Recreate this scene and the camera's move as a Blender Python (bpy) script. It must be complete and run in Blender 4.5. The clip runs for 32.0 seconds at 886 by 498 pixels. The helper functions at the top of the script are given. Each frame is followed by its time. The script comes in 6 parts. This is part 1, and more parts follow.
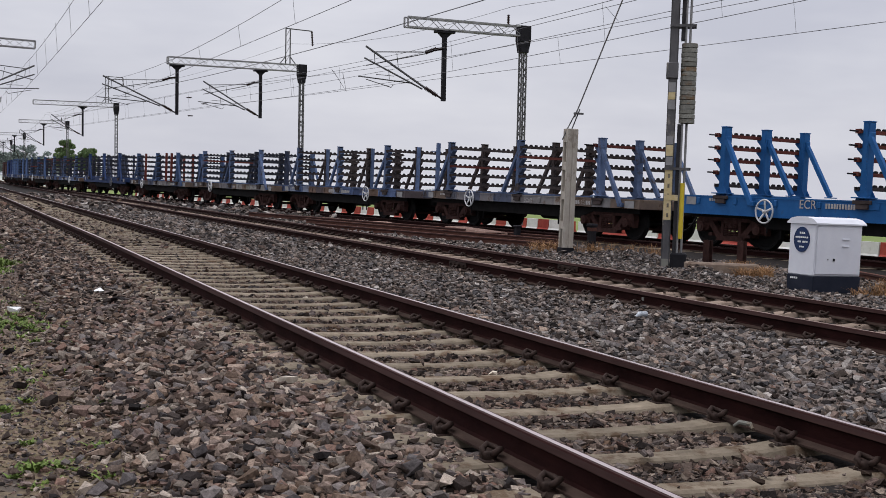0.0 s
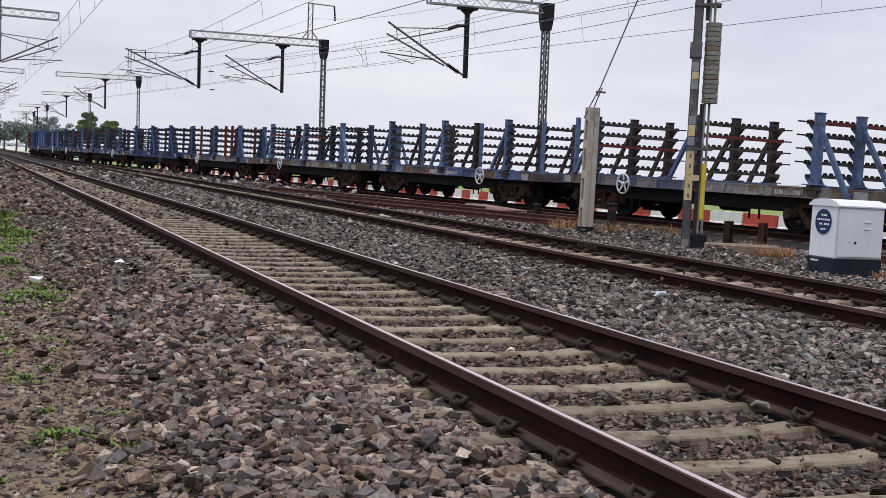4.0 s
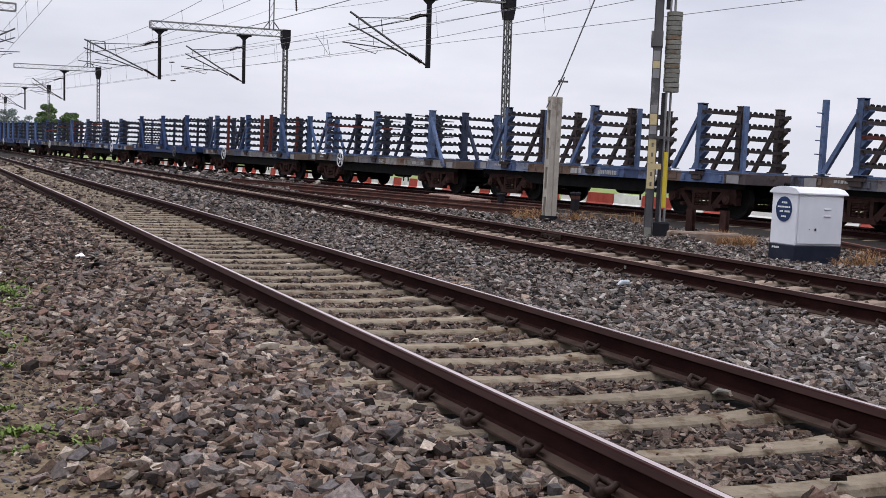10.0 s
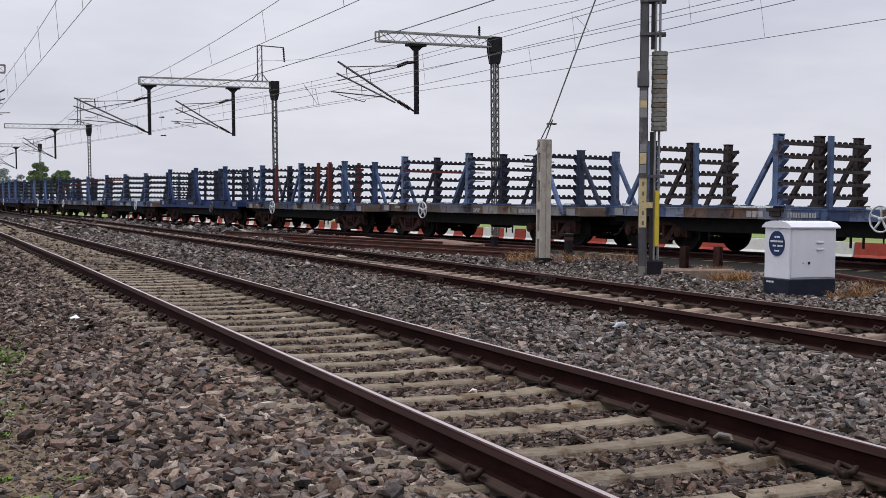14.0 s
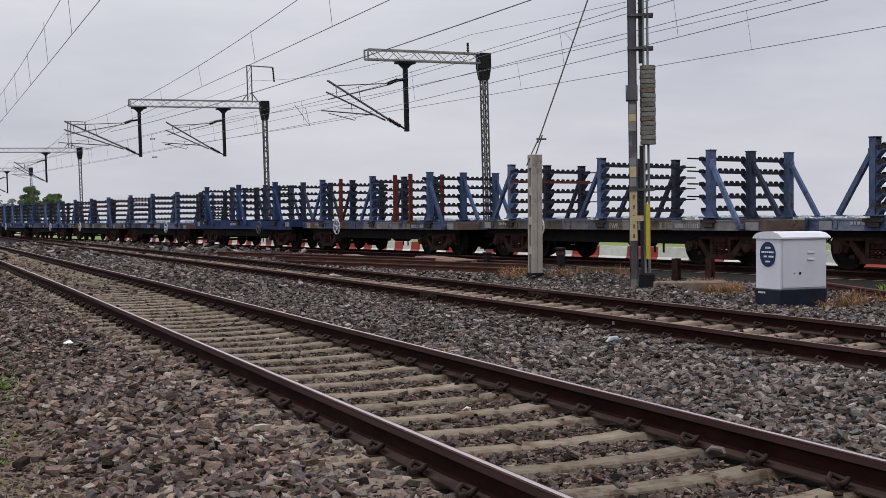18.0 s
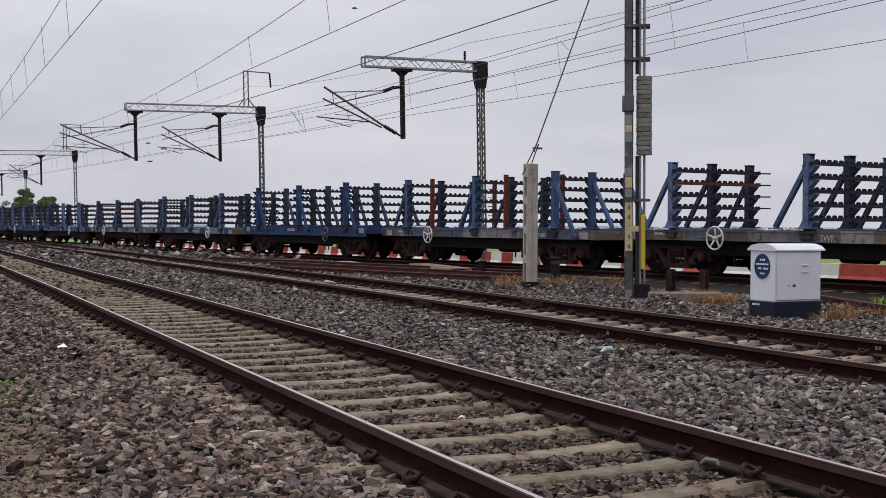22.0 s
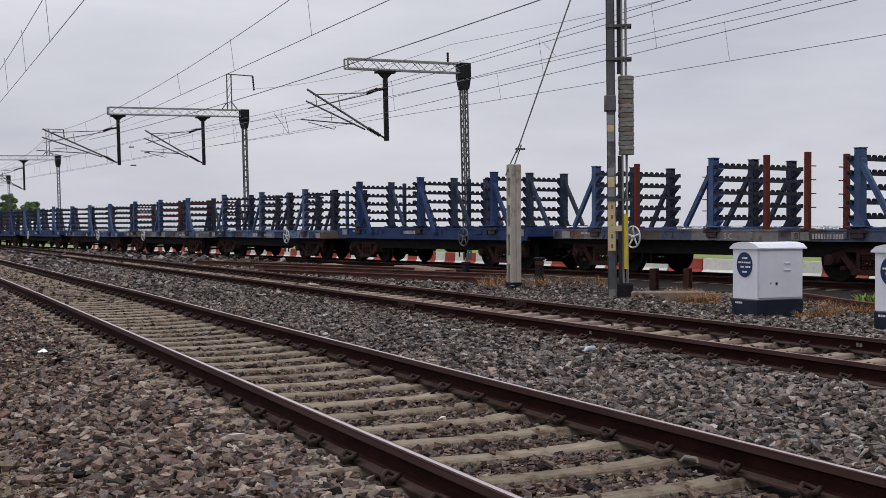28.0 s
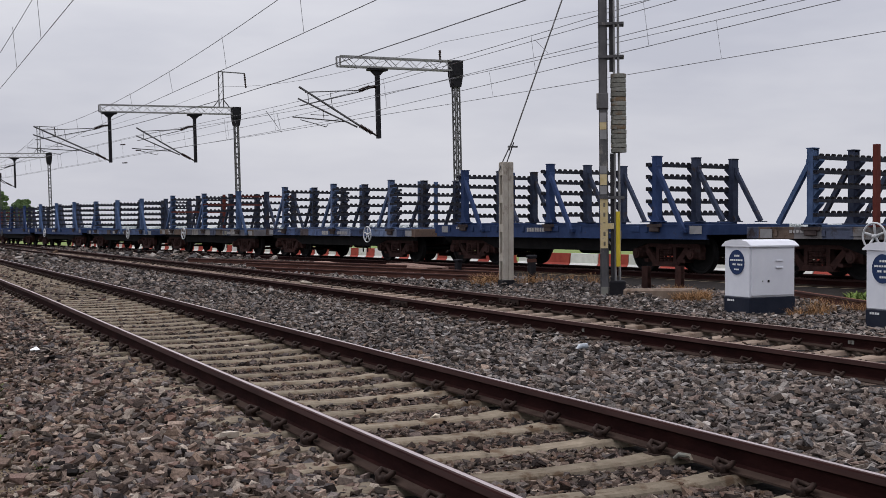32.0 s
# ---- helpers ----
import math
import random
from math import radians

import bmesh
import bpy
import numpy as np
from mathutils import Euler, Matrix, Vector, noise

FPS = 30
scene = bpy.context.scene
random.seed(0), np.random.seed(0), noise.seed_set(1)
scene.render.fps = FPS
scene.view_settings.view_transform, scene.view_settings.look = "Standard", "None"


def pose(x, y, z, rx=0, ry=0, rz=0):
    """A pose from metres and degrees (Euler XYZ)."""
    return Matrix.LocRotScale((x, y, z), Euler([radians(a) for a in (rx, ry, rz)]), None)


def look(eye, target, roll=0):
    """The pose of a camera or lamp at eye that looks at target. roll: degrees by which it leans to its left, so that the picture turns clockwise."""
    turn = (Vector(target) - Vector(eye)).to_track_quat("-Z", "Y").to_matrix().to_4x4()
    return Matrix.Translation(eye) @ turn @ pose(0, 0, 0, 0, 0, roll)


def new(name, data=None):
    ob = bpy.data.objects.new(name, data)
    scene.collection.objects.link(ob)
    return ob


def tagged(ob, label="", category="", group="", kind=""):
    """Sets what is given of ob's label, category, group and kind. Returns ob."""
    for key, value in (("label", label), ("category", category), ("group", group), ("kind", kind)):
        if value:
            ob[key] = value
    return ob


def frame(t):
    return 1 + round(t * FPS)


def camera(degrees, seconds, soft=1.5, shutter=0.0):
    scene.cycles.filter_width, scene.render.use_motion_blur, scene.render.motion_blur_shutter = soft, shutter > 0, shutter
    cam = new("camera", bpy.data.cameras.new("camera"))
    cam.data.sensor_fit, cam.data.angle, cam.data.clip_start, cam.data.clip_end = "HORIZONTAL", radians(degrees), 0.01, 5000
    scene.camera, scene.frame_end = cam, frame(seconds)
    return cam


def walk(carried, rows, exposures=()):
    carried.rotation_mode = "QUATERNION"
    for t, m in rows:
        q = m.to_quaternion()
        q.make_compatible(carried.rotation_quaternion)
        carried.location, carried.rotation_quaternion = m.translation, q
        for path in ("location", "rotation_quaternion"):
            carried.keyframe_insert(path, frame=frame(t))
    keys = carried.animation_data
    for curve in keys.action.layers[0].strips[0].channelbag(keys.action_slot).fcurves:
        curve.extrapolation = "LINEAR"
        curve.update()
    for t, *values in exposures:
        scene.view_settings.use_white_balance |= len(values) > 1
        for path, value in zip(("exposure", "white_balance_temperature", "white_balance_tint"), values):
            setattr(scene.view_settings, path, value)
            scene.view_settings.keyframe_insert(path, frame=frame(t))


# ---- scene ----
cam = camera(41.4, 32.0, soft=0.5)
PATH = [
    (0, (-3.381, 0.047, 1.102), (-2.601, 1.886, 1.001), 2.4),
    (0.5, (-3.385, 0.03, 1.113), (-2.617, 1.875, 1.029), 1.9),
    (1, (-3.39, 0.019, 1.12), (-2.642, 1.873, 1.069), 1.7),
    (1.5, (-3.395, 0.019, 1.118), (-2.67, 1.883, 1.081), 1.6),
    (2, (-3.397, 0.025, 1.109), (-2.682, 1.893, 1.07), 1.7),
    (2.5, (-3.394, 0.033, 1.091), (-2.678, 1.899, 1.017), 2.6),
    (3, (-3.396, 0.04, 1.086), (-2.667, 1.898, 0.951), 3.2),
    (3.5, (-3.39, 0.042, 1.087), (-2.647, 1.893, 0.939), 3.3),
    (5.5, (-3.372, 0.03, 1.1), (-2.616, 1.879, 1.007), 2.9),
    (6, (-3.375, 0.026, 1.101), (-2.616, 1.875, 1.013), 2.9),
    (6.5, (-3.376, 0.025, 1.103), (-2.617, 1.874, 1.025), 2.9),
    (7, (-3.379, 0.028, 1.095), (-2.62, 1.877, 1.019), 2.9),
    (7.5, (-3.372, 0.036, 1.08), (-2.596, 1.875, 0.954), 3.3),
    (8, (-3.367, 0.041, 1.078), (-2.575, 1.87, 0.918), 3.4),
    (8.5, (-3.366, 0.039, 1.085), (-2.571, 1.867, 0.926), 3.3),
    (9, (-3.361, 0.038, 1.092), (-2.562, 1.865, 0.934), 3.1),
    (9.5, (-3.361, 0.041, 1.098), (-2.557, 1.866, 0.943), 2.5),
    (10, (-3.372, 0.045, 1.101), (-2.566, 1.868, 0.946), 2.8),
    (10.5, (-3.375, 0.041, 1.108), (-2.57, 1.868, 0.994), 3.1),
    (11, (-3.381, 0.027, 1.109), (-2.576, 1.855, 1.011), 3.1),
    (11.5, (-3.374, 0.014, 1.11), (-2.569, 1.842, 1.021), 3.3),
    (12, (-3.371, 0.011, 1.112), (-2.564, 1.839, 1.03), 3.3),
    (12.5, (-3.359, 0.016, 1.118), (-2.551, 1.844, 1.038), 3.3),
    (13, (-3.338, 0.04, 1.141), (-2.533, 1.869, 1.061), 2.4),
    (13.5, (-3.342, 0.056, 1.161), (-2.531, 1.884, 1.107), 0.7),
    (14, (-3.363, 0.048, 1.158), (-2.549, 1.873, 1.077), 0.7),
    (14.5, (-3.37, 0.039, 1.167), (-2.559, 1.866, 1.094), 0.3),
    (16.5, (-3.35, 0.005, 1.177), (-2.533, 1.83, 1.123), -0.9),
    (17, (-3.35, 0.002, 1.178), (-2.531, 1.826, 1.123), -0.8),
    (17.5, (-3.359, 0.004, 1.177), (-2.538, 1.827, 1.123), -0.5),
    (18, (-3.366, 0.004, 1.182), (-2.541, 1.825, 1.128), -0.4),
    (18.5, (-3.374, -0.004, 1.182), (-2.55, 1.817, 1.127), -0.4),
    (19, (-3.379, -0.006, 1.18), (-2.554, 1.815, 1.124), -0.1),
    (19.5, (-3.372, -0.005, 1.183), (-2.546, 1.815, 1.127), -0.0),
    (20, (-3.364, -0.004, 1.183), (-2.535, 1.816, 1.128), 0.1),
    (20.5, (-3.363, -0.004, 1.183), (-2.533, 1.815, 1.128), 0.2),
    (21, (-3.372, -0.004, 1.184), (-2.539, 1.814, 1.134), 0.2),
    (21.5, (-3.384, 0.0, 1.185), (-2.552, 1.818, 1.139), 0.3),
    (22, (-3.385, 0.002, 1.189), (-2.551, 1.819, 1.148), 0.3),
    (22.5, (-3.379, -0.001, 1.19), (-2.542, 1.816, 1.155), 0.3),
    (23, (-3.37, -0.001, 1.189), (-2.535, 1.816, 1.154), 0.3),
    (23.5, (-3.363, 0.0, 1.19), (-2.525, 1.815, 1.154), 0.4),
    (24, (-3.358, -0.004, 1.189), (-2.519, 1.811, 1.152), 0.4),
    (24.5, (-3.349, -0.009, 1.185), (-2.506, 1.804, 1.148), 0.4),
    (25, (-3.349, -0.012, 1.185), (-2.503, 1.8, 1.149), -0.0),
    (25.5, (-3.352, -0.008, 1.184), (-2.503, 1.803, 1.147), 0.0),
    (27.5, (-3.348, -0.001, 1.185), (-2.494, 1.807, 1.146), -0.1),
    (28, (-3.337, -0.006, 1.18), (-2.481, 1.801, 1.142), -0.2),
    (28.5, (-3.333, -0.014, 1.178), (-2.475, 1.793, 1.139), -0.4),
    (29, (-3.336, -0.015, 1.176), (-2.475, 1.79, 1.138), -0.3),
    (29.5, (-3.342, -0.01, 1.174), (-2.479, 1.794, 1.135), -0.3),
    (30, (-3.347, -0.003, 1.177), (-2.483, 1.801, 1.137), -0.2),
    (30.5, (-3.352, 0.0, 1.179), (-2.486, 1.802, 1.139), -0.3),
    (31, (-3.351, -0.01, 1.179), (-2.485, 1.793, 1.138), -0.2),
    (31.5, (-3.351, -0.011, 1.181), (-2.484, 1.791, 1.14), -0.3),
    (32, (-3.349, -0.003, 1.18), (-2.481, 1.797, 1.138), -0.2),
]
# seconds, stops, white balance in kelvin and tint
EXPO = [(0.0, 0.06, 6465, 11.2), (2.0, 0.0, 6482, 11.0), (2.6, 0.2, 6425, 11.6), (3.0, 0.36, 6382, 12.0), (3.5, 0.36, 6382, 12.0), (5.5, 0.05, 6468, 11.1), (7.0, 0.0, 6482, 11.0), (7.4, 0.18, 6431, 11.5), (8.0, 0.43, 6382, 12.0), (8.6, 0.42, 6382, 12.0), (9.2, 0.38, 6382, 12.0), (10.0, 0.36, 6382, 12.0), (10.8, 0.16, 6436, 11.5), (12.5, 0.0, 6482, 11.0), (13.5, 0.12, 6448, 11.3), (14.5, 0.2, 6425, 11.6), (16.5, 0.0, 6482, 11.0), (32.0, 0.0, 6482, 11.0)]
walk(cam, [(t, look(eye, target, roll)) for t, eye, target, roll in PATH], EXPO)

# ---- world and light: bright overcast, no direct shadows ----
world = bpy.data.worlds.new("overcast_sky")
scene.world = world
world.use_nodes = True
wn, wl = world.node_tree.nodes, world.node_tree.links
wn.clear()
w_out = wn.new("ShaderNodeOutputWorld")
w_bg = wn.new("ShaderNodeBackground")
w_sky = wn.new("ShaderNodeTexSky")
w_sky.sky_type = "NISHITA"
w_sky.sun_disc = False
w_sky.sun_elevation = radians(50)
w_sky.sun_rotation = radians(200)
w_sky.air_density, w_sky.dust_density = 1.0, 4.0
w_scale = wn.new("ShaderNodeVectorMath")
w_scale.operation = "SCALE"
w_scale.inputs["Scale"].default_value = 0.07
w_co = wn.new("ShaderNodeTexCoord")
w_map = wn.new("ShaderNodeMapping")
w_map.inputs["Scale"].default_value = (1.6, 1.6, 6.0)
w_noise = wn.new("ShaderNodeTexNoise")
w_noise.inputs["Scale"].default_value = 1.5
w_noise.inputs["Detail"].default_value = 5.0
w_noise.inputs["Roughness"].default_value = 0.55
w_ramp = wn.new("ShaderNodeValToRGB")
w_ramp.color_ramp.elements[0].position = 0.32
w_ramp.color_ramp.elements[0].color = (0.545, 0.557, 0.632, 1)
w_ramp.color_ramp.elements[1].position = 0.72
w_ramp.color_ramp.elements[1].color = (0.785, 0.788, 0.832, 1)
w_mix = wn.new("ShaderNodeMixRGB")
w_mix.inputs["Fac"].default_value = 0.9
wl.new(w_co.outputs["Generated"], w_map.inputs["Vector"])
wl.new(w_map.outputs["Vector"], w_noise.inputs["Vector"])
wl.new(w_noise.outputs["Fac"], w_ramp.inputs["Fac"])
wl.new(w_sky.outputs["Color"], w_scale.inputs[0])
wl.new(w_scale.outputs["Vector"], w_mix.inputs["Color1"])
wl.new(w_ramp.outputs["Color"], w_mix.inputs["Color2"])
# an overcast sky is about twice as bright overhead as at the horizon
w_sep = wn.new("ShaderNodeSeparateXYZ")
w_sq = wn.new("ShaderNodeMath")
w_sq.operation = "MULTIPLY"
w_gain = wn.new("ShaderNodeMath")
w_gain.operation = "MULTIPLY_ADD"
w_gain.inputs[1].default_value, w_gain.inputs[2].default_value = 1.3, 1.01
wl.new(w_co.outputs["Generated"], w_sep.inputs["Vector"])
wl.new(w_sep.outputs["Z"], w_sq.inputs[0])
wl.new(w_sep.outputs["Z"], w_sq.inputs[1])
wl.new(w_sq.outputs["Value"], w_gain.inputs[0])
wl.new(w_gain.outputs["Value"], w_bg.inputs["Strength"])
wl.new(w_mix.outputs["Color"], w_bg.inputs["Color"])
wl.new(w_bg.outputs["Background"], w_out.inputs["Surface"])

sun_data = bpy.data.lights.new("sun", "SUN")
sun_data.energy = 1.2
sun_data.angle = radians(14)
sun_data.color = (1.0, 0.97, 0.93)
sun = new("sun", sun_data)
sun.matrix_world = look((0, 0, 60), (18, -30, 0))


# ---- materials ----
def material(name, a, b, rough=0.8, metal=0.0, scale=6.0, detail=6.0, bump=0.3, spots=None, spot_scale=2.0,
             spot_at=0.58, vary=0.0, island=0.0, spec=0.12, bump_scale=None, stretch=(1, 1, 1)):
    """Two-scale procedural surface: colours a and b mixed by fine noise, patches of a third colour, bump, and
    brightness differing from object to object (vary) or from stone to stone (island)."""
    m = bpy.data.materials.new(name)
    m.use_nodes = True
    n, l = m.node_tree.nodes, m.node_tree.links
    bsdf = n["Principled BSDF"]
    bsdf.inputs["Roughness"].default_value = rough
    bsdf.inputs["Metallic"].default_value = metal
    bsdf.inputs["Specular IOR Level"].default_value = spec
    co = n.new("ShaderNodeTexCoord")
    mp = n.new("ShaderNodeMapping")
    mp.inputs["Scale"].default_value = stretch
    l.new(co.outputs["Object"], mp.inputs["Vector"])
    vec = mp.outputs["Vector"]
    if vary:
        info = n.new("ShaderNodeObjectInfo")
        add = n.new("ShaderNodeVectorMath")
        add.operation = "MULTIPLY_ADD"
        add.inputs[1].default_value = (37.0, 19.0, 53.0)
        l.new(info.outputs["Random"], add.inputs[0])
        l.new(vec, add.inputs[2])
        vec = add.outputs["Vector"]
    t1 = n.new("ShaderNodeTexNoise")
    t1.inputs["Scale"].default_value = scale
    t1.inputs["Detail"].default_value = detail
    t1.inputs["Roughness"].default_value = 0.65
    l.new(vec, t1.inputs["Vector"])
    r1 = n.new("ShaderNodeMapRange")
    r1.inputs["From Min"].default_value = 0.3
    r1.inputs["From Max"].default_value = 0.7
    l.new(t1.outputs["Fac"], r1.inputs["Value"])
    mix = n.new("ShaderNodeMixRGB")
    mix.inputs["Color1"].default_value = (*a, 1)
    mix.inputs["Color2"].default_value = (*b, 1)
    l.new(r1.outputs["Result"], mix.inputs["Fac"])
    col = mix.outputs["Color"]
    if spots:
        t2 = n.new("ShaderNodeTexNoise")
        t2.inputs["Scale"].default_value = spot_scale
        t2.inputs["Detail"].default_value = 7.0
        t2.inputs["Roughness"].default_value = 0.7
        l.new(vec, t2.inputs["Vector"])
        r2 = n.new("ShaderNodeMapRange")
        r2.inputs["From Min"].default_value = spot_at
        r2.inputs["From Max"].default_value = spot_at + 0.1
        l.new(t2.outputs["Fac"], r2.inputs["Value"])
        m2 = n.new("ShaderNodeMixRGB")
        m2.inputs["Color2"].default_value = (*spots, 1)
        l.new(col, m2.inputs["Color1"])
        l.new(r2.outputs["Result"], m2.inputs["Fac"])
        col = m2.outputs["Color"]
    if vary or island:
        hsv = n.new("ShaderNodeHueSaturation")
        r3 = n.new("ShaderNodeMapRange")
        amount = vary or island
        r3.inputs["To Min"].default_value = 1 - amount
        r3.inputs["To Max"].default_value = 1 + amount
        if island:
            geo = n.new("ShaderNodeNewGeometry")
            l.new(geo.outputs["Random Per Island"], r3.inputs["Value"])
        else:
            l.new(info.outputs["Random"], r3.inputs["Value"])
        l.new(r3.outputs["Result"], hsv.inputs["Value"])
        l.new(col, hsv.inputs["Color"])
        col = hsv.outputs["Color"]
    l.new(col, bsdf.inputs["Base Color"])
    if bump:
        bp = n.new("ShaderNodeBump")
        bp.inputs["Strength"].default_value = bump
        bp.inputs["Distance"].default_value = 0.01
        t3 = n.new("ShaderNodeTexNoise")
        t3.inputs["Scale"].default_value = bump_scale or scale * 4
        t3.inputs["Detail"].default_value = 5.0
        l.new(vec, t3.inputs["Vector"])
        l.new(t3.outputs["Fac"], bp.inputs["Height"])
        l.new(bp.outputs["Normal"], bsdf.inputs["Normal"])
    return m


M = {}
# near-black bed: grime plus the shade between stones, put into its colour
M["ballast"] = material("gap_shade_bed", (0.006, 0.005, 0.005), (0.030, 0.025, 0.023), 0.95, scale=14, bump=1.0, bump_scale=22,
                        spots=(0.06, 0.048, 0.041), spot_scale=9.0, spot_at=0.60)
M["soil"] = material("station_soil", (0.070, 0.052, 0.033), (0.205, 0.158, 0.104), 0.95, scale=22, bump=1.0, bump_scale=40,
                     spots=(0.085, 0.07, 0.06), spot_scale=1.2, spot_at=0.55)
M["field"] = material("grass_field", (0.13, 0.175, 0.050), (0.20, 0.25, 0.09), 0.95, scale=0.35, bump=0.4, bump_scale=4,
                      spots=(0.22, 0.25, 0.09), spot_scale=0.05)
# far fields: distance haze is painted into this pale ground colour
M["haze_field"] = material("haze_pale_far_field", (0.38, 0.41, 0.36), (0.46, 0.48, 0.44), 0.95, scale=0.02, bump=0, spots=(0.42, 0.44, 0.42), spot_scale=0.01)


def stone_material(name, tones, rough=0.92):
    """Broken granite: each stone takes its own tone, with fine grain on it."""
    m = bpy.data.materials.new(name)
    m.use_nodes = True
    n, l = m.node_tree.nodes, m.node_tree.links
    bsdf = n["Principled BSDF"]
    bsdf.inputs["Roughness"].default_value = rough
    bsdf.inputs["Specular IOR Level"].default_value = 0.06
    geo = n.new("ShaderNodeNewGeometry")
    ramp = n.new("ShaderNodeValToRGB")
    els = ramp.color_ramp.elements
    while len(els) < len(tones):
        els.new(0.5)
    for k, c in enumerate(tones):
        els[k].position = k / (len(tones) - 1)
        els[k].color = (*c, 1)
    l.new(geo.outputs["Random Per Island"], ramp.inputs["Fac"])
    co = n.new("ShaderNodeTexCoord")
    grain = n.new("ShaderNodeTexNoise")
    grain.inputs["Scale"].default_value = 55.0
    grain.inputs["Detail"].default_value = 8.0
    grain.inputs["Roughness"].default_value = 0.7
    l.new(co.outputs["Object"], grain.inputs["Vector"])
    rng_ = n.new("ShaderNodeMapRange")
    rng_.inputs["From Min"].default_value, rng_.inputs["From Max"].default_value = 0.25, 0.75
    rng_.inputs["To Min"].default_value, rng_.inputs["To Max"].default_value = 0.32, 1.62
    l.new(grain.outputs["Fac"], rng_.inputs["Value"])
    hsv = n.new("ShaderNodeHueSaturation")
    l.new(ramp.outputs["Color"], hsv.inputs["Color"])
    l.new(rng_.outputs["Result"], hsv.inputs["Value"])
    l.new(hsv.outputs["Color"], bsdf.inputs["Base Color"])
    bp = n.new("ShaderNodeBump")
    bp.inputs["Strength"].default_value, bp.inputs["Distance"].default_value = 0.6, 0.01
    l.new(grain.outputs["Fac"], bp.inputs["Height"])
    l.new(bp.outputs["Normal"], bsdf.inputs["Normal"])
    return m


TONES = [(0.040, 0.033, 0.033), (0.135, 0.099, 0.084), (0.21, 0.156, 0.130), (0.070, 0.057, 0.057), (0.30, 0.232, 0.196),
         (0.165, 0.108, 0.078), (0.052, 0.041, 0.038), (0.40, 0.325, 0.27), (0.095, 0.070, 0.062), (0.19, 0.160, 0.150), (0.17, 0.105, 0.085), (0.115, 0.098, 0.096), (0.030, 0.025, 0.025)]
TONES = [tuple(v * (0.36 if sum(c) < 0.25 else 1.06) * w for v, w in zip(c, (1.0, 0.99, 0.96))) for c in TONES]
COOL = [0.90, 1.14, 0.93, 1.0, 1.10, 0.88, 1.12, 0.92, 1.0, 0.90, 1.12, 0.88, 1.0]   # warmth of each tone, mixed brown and slate
GREYS = [tuple(1.02 * (sum(c) / 3 * w * 0.45 + v * 0.55) for v, w in zip(c, (k, 0.98, 1.96 - k))) for c, k in zip(TONES, COOL)]
M["stone"] = stone_material("granite_stone", [(r * (0.72 + 0.28 * k) * 0.955, g * 0.975, b * (1.28 - 0.28 * k) * 0.985) for (r, g, b), k in zip(TONES, COOL)])
M["grey_stone"] = stone_material("blue_grey_stone", GREYS)
M["crib_stone"] = stone_material("grimy_crib_stone", [tuple(0.68 * v for v in c) for c in TONES])
M["pale_stone"] = material("pale_stone", (0.45, 0.38, 0.29), (0.62, 0.56, 0.48), 0.9, scale=20, bump=0.5, vary=0.15)
M["concrete_sleeper"] = material("sleeper_concrete", (0.142, 0.115, 0.084), (0.262, 0.218, 0.163), 0.92, scale=7, bump=0.5, bump_scale=60,
                                 spots=(0.105, 0.070, 0.045), spot_scale=5.0, spot_at=0.52, vary=0.22)
M["tan_sleeper"] = material("tan_sleeper_concrete", (0.17, 0.125, 0.098), (0.29, 0.225, 0.178), 0.92, scale=7, bump=0.5, bump_scale=60,
                            spots=(0.13, 0.085, 0.06), spot_scale=4.0, spot_at=0.56, vary=0.2)
M["concrete"] = material("weathered_concrete", (0.30, 0.27, 0.23), (0.45, 0.42, 0.37), 0.9, scale=6, bump=0.5, bump_scale=50,
                         spots=(0.17, 0.135, 0.11), spot_scale=2.6, spot_at=0.56, stretch=(1, 1, 0.5))
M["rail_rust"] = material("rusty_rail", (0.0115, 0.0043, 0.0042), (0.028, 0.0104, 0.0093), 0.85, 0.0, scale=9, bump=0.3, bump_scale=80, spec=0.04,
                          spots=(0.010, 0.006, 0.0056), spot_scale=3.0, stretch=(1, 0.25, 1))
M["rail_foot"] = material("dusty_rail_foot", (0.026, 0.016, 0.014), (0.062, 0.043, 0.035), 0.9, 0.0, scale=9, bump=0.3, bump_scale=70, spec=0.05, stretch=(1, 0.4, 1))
M["rail_side"] = material("worn_rail_head_side", (0.030, 0.015, 0.0140), (0.066, 0.036, 0.033), 0.85, 0.0, scale=6, bump=0.15, stretch=(1, 0.15, 1))
M["rail_shine"] = material("polished_rail_head", (0.47, 0.385, 0.38), (0.66, 0.565, 0.56), 0.32, 0.75, scale=3, bump=0.03, stretch=(3, 0.05, 1))
M["rail_brown"] = material("dull_rail_head", (0.20, 0.13, 0.105), (0.33, 0.235, 0.19), 0.5, 0.5, scale=3, bump=0.05, stretch=(3, 0.08, 1))
M["clip"] = material("clip_iron", (0.018, 0.012, 0.010), (0.046, 0.029, 0.024), 0.7, 0.4, scale=20, bump=0.2)
M["rust_bright"] = material("red_rust", (0.15, 0.055, 0.035), (0.24, 0.10, 0.06), 0.85, scale=8, bump=0.3, spots=(0.09, 0.045, 0.035), vary=0.15)
M["rust_dim"] = material("dull_red_rust", (0.060, 0.026, 0.020), (0.120, 0.056, 0.043), 0.88, scale=7, bump=0.3, spots=(0.05, 0.026, 0.02), spot_scale=3, stretch=(1, 0.3, 1))
M["rust_pale"] = material("pale_dusty_rust", (0.22, 0.135, 0.11), (0.34, 0.24, 0.20), 0.9, 0, scale=8, bump=0.3, spots=(0.15, 0.075, 0.055), spot_scale=3, vary=0.15)
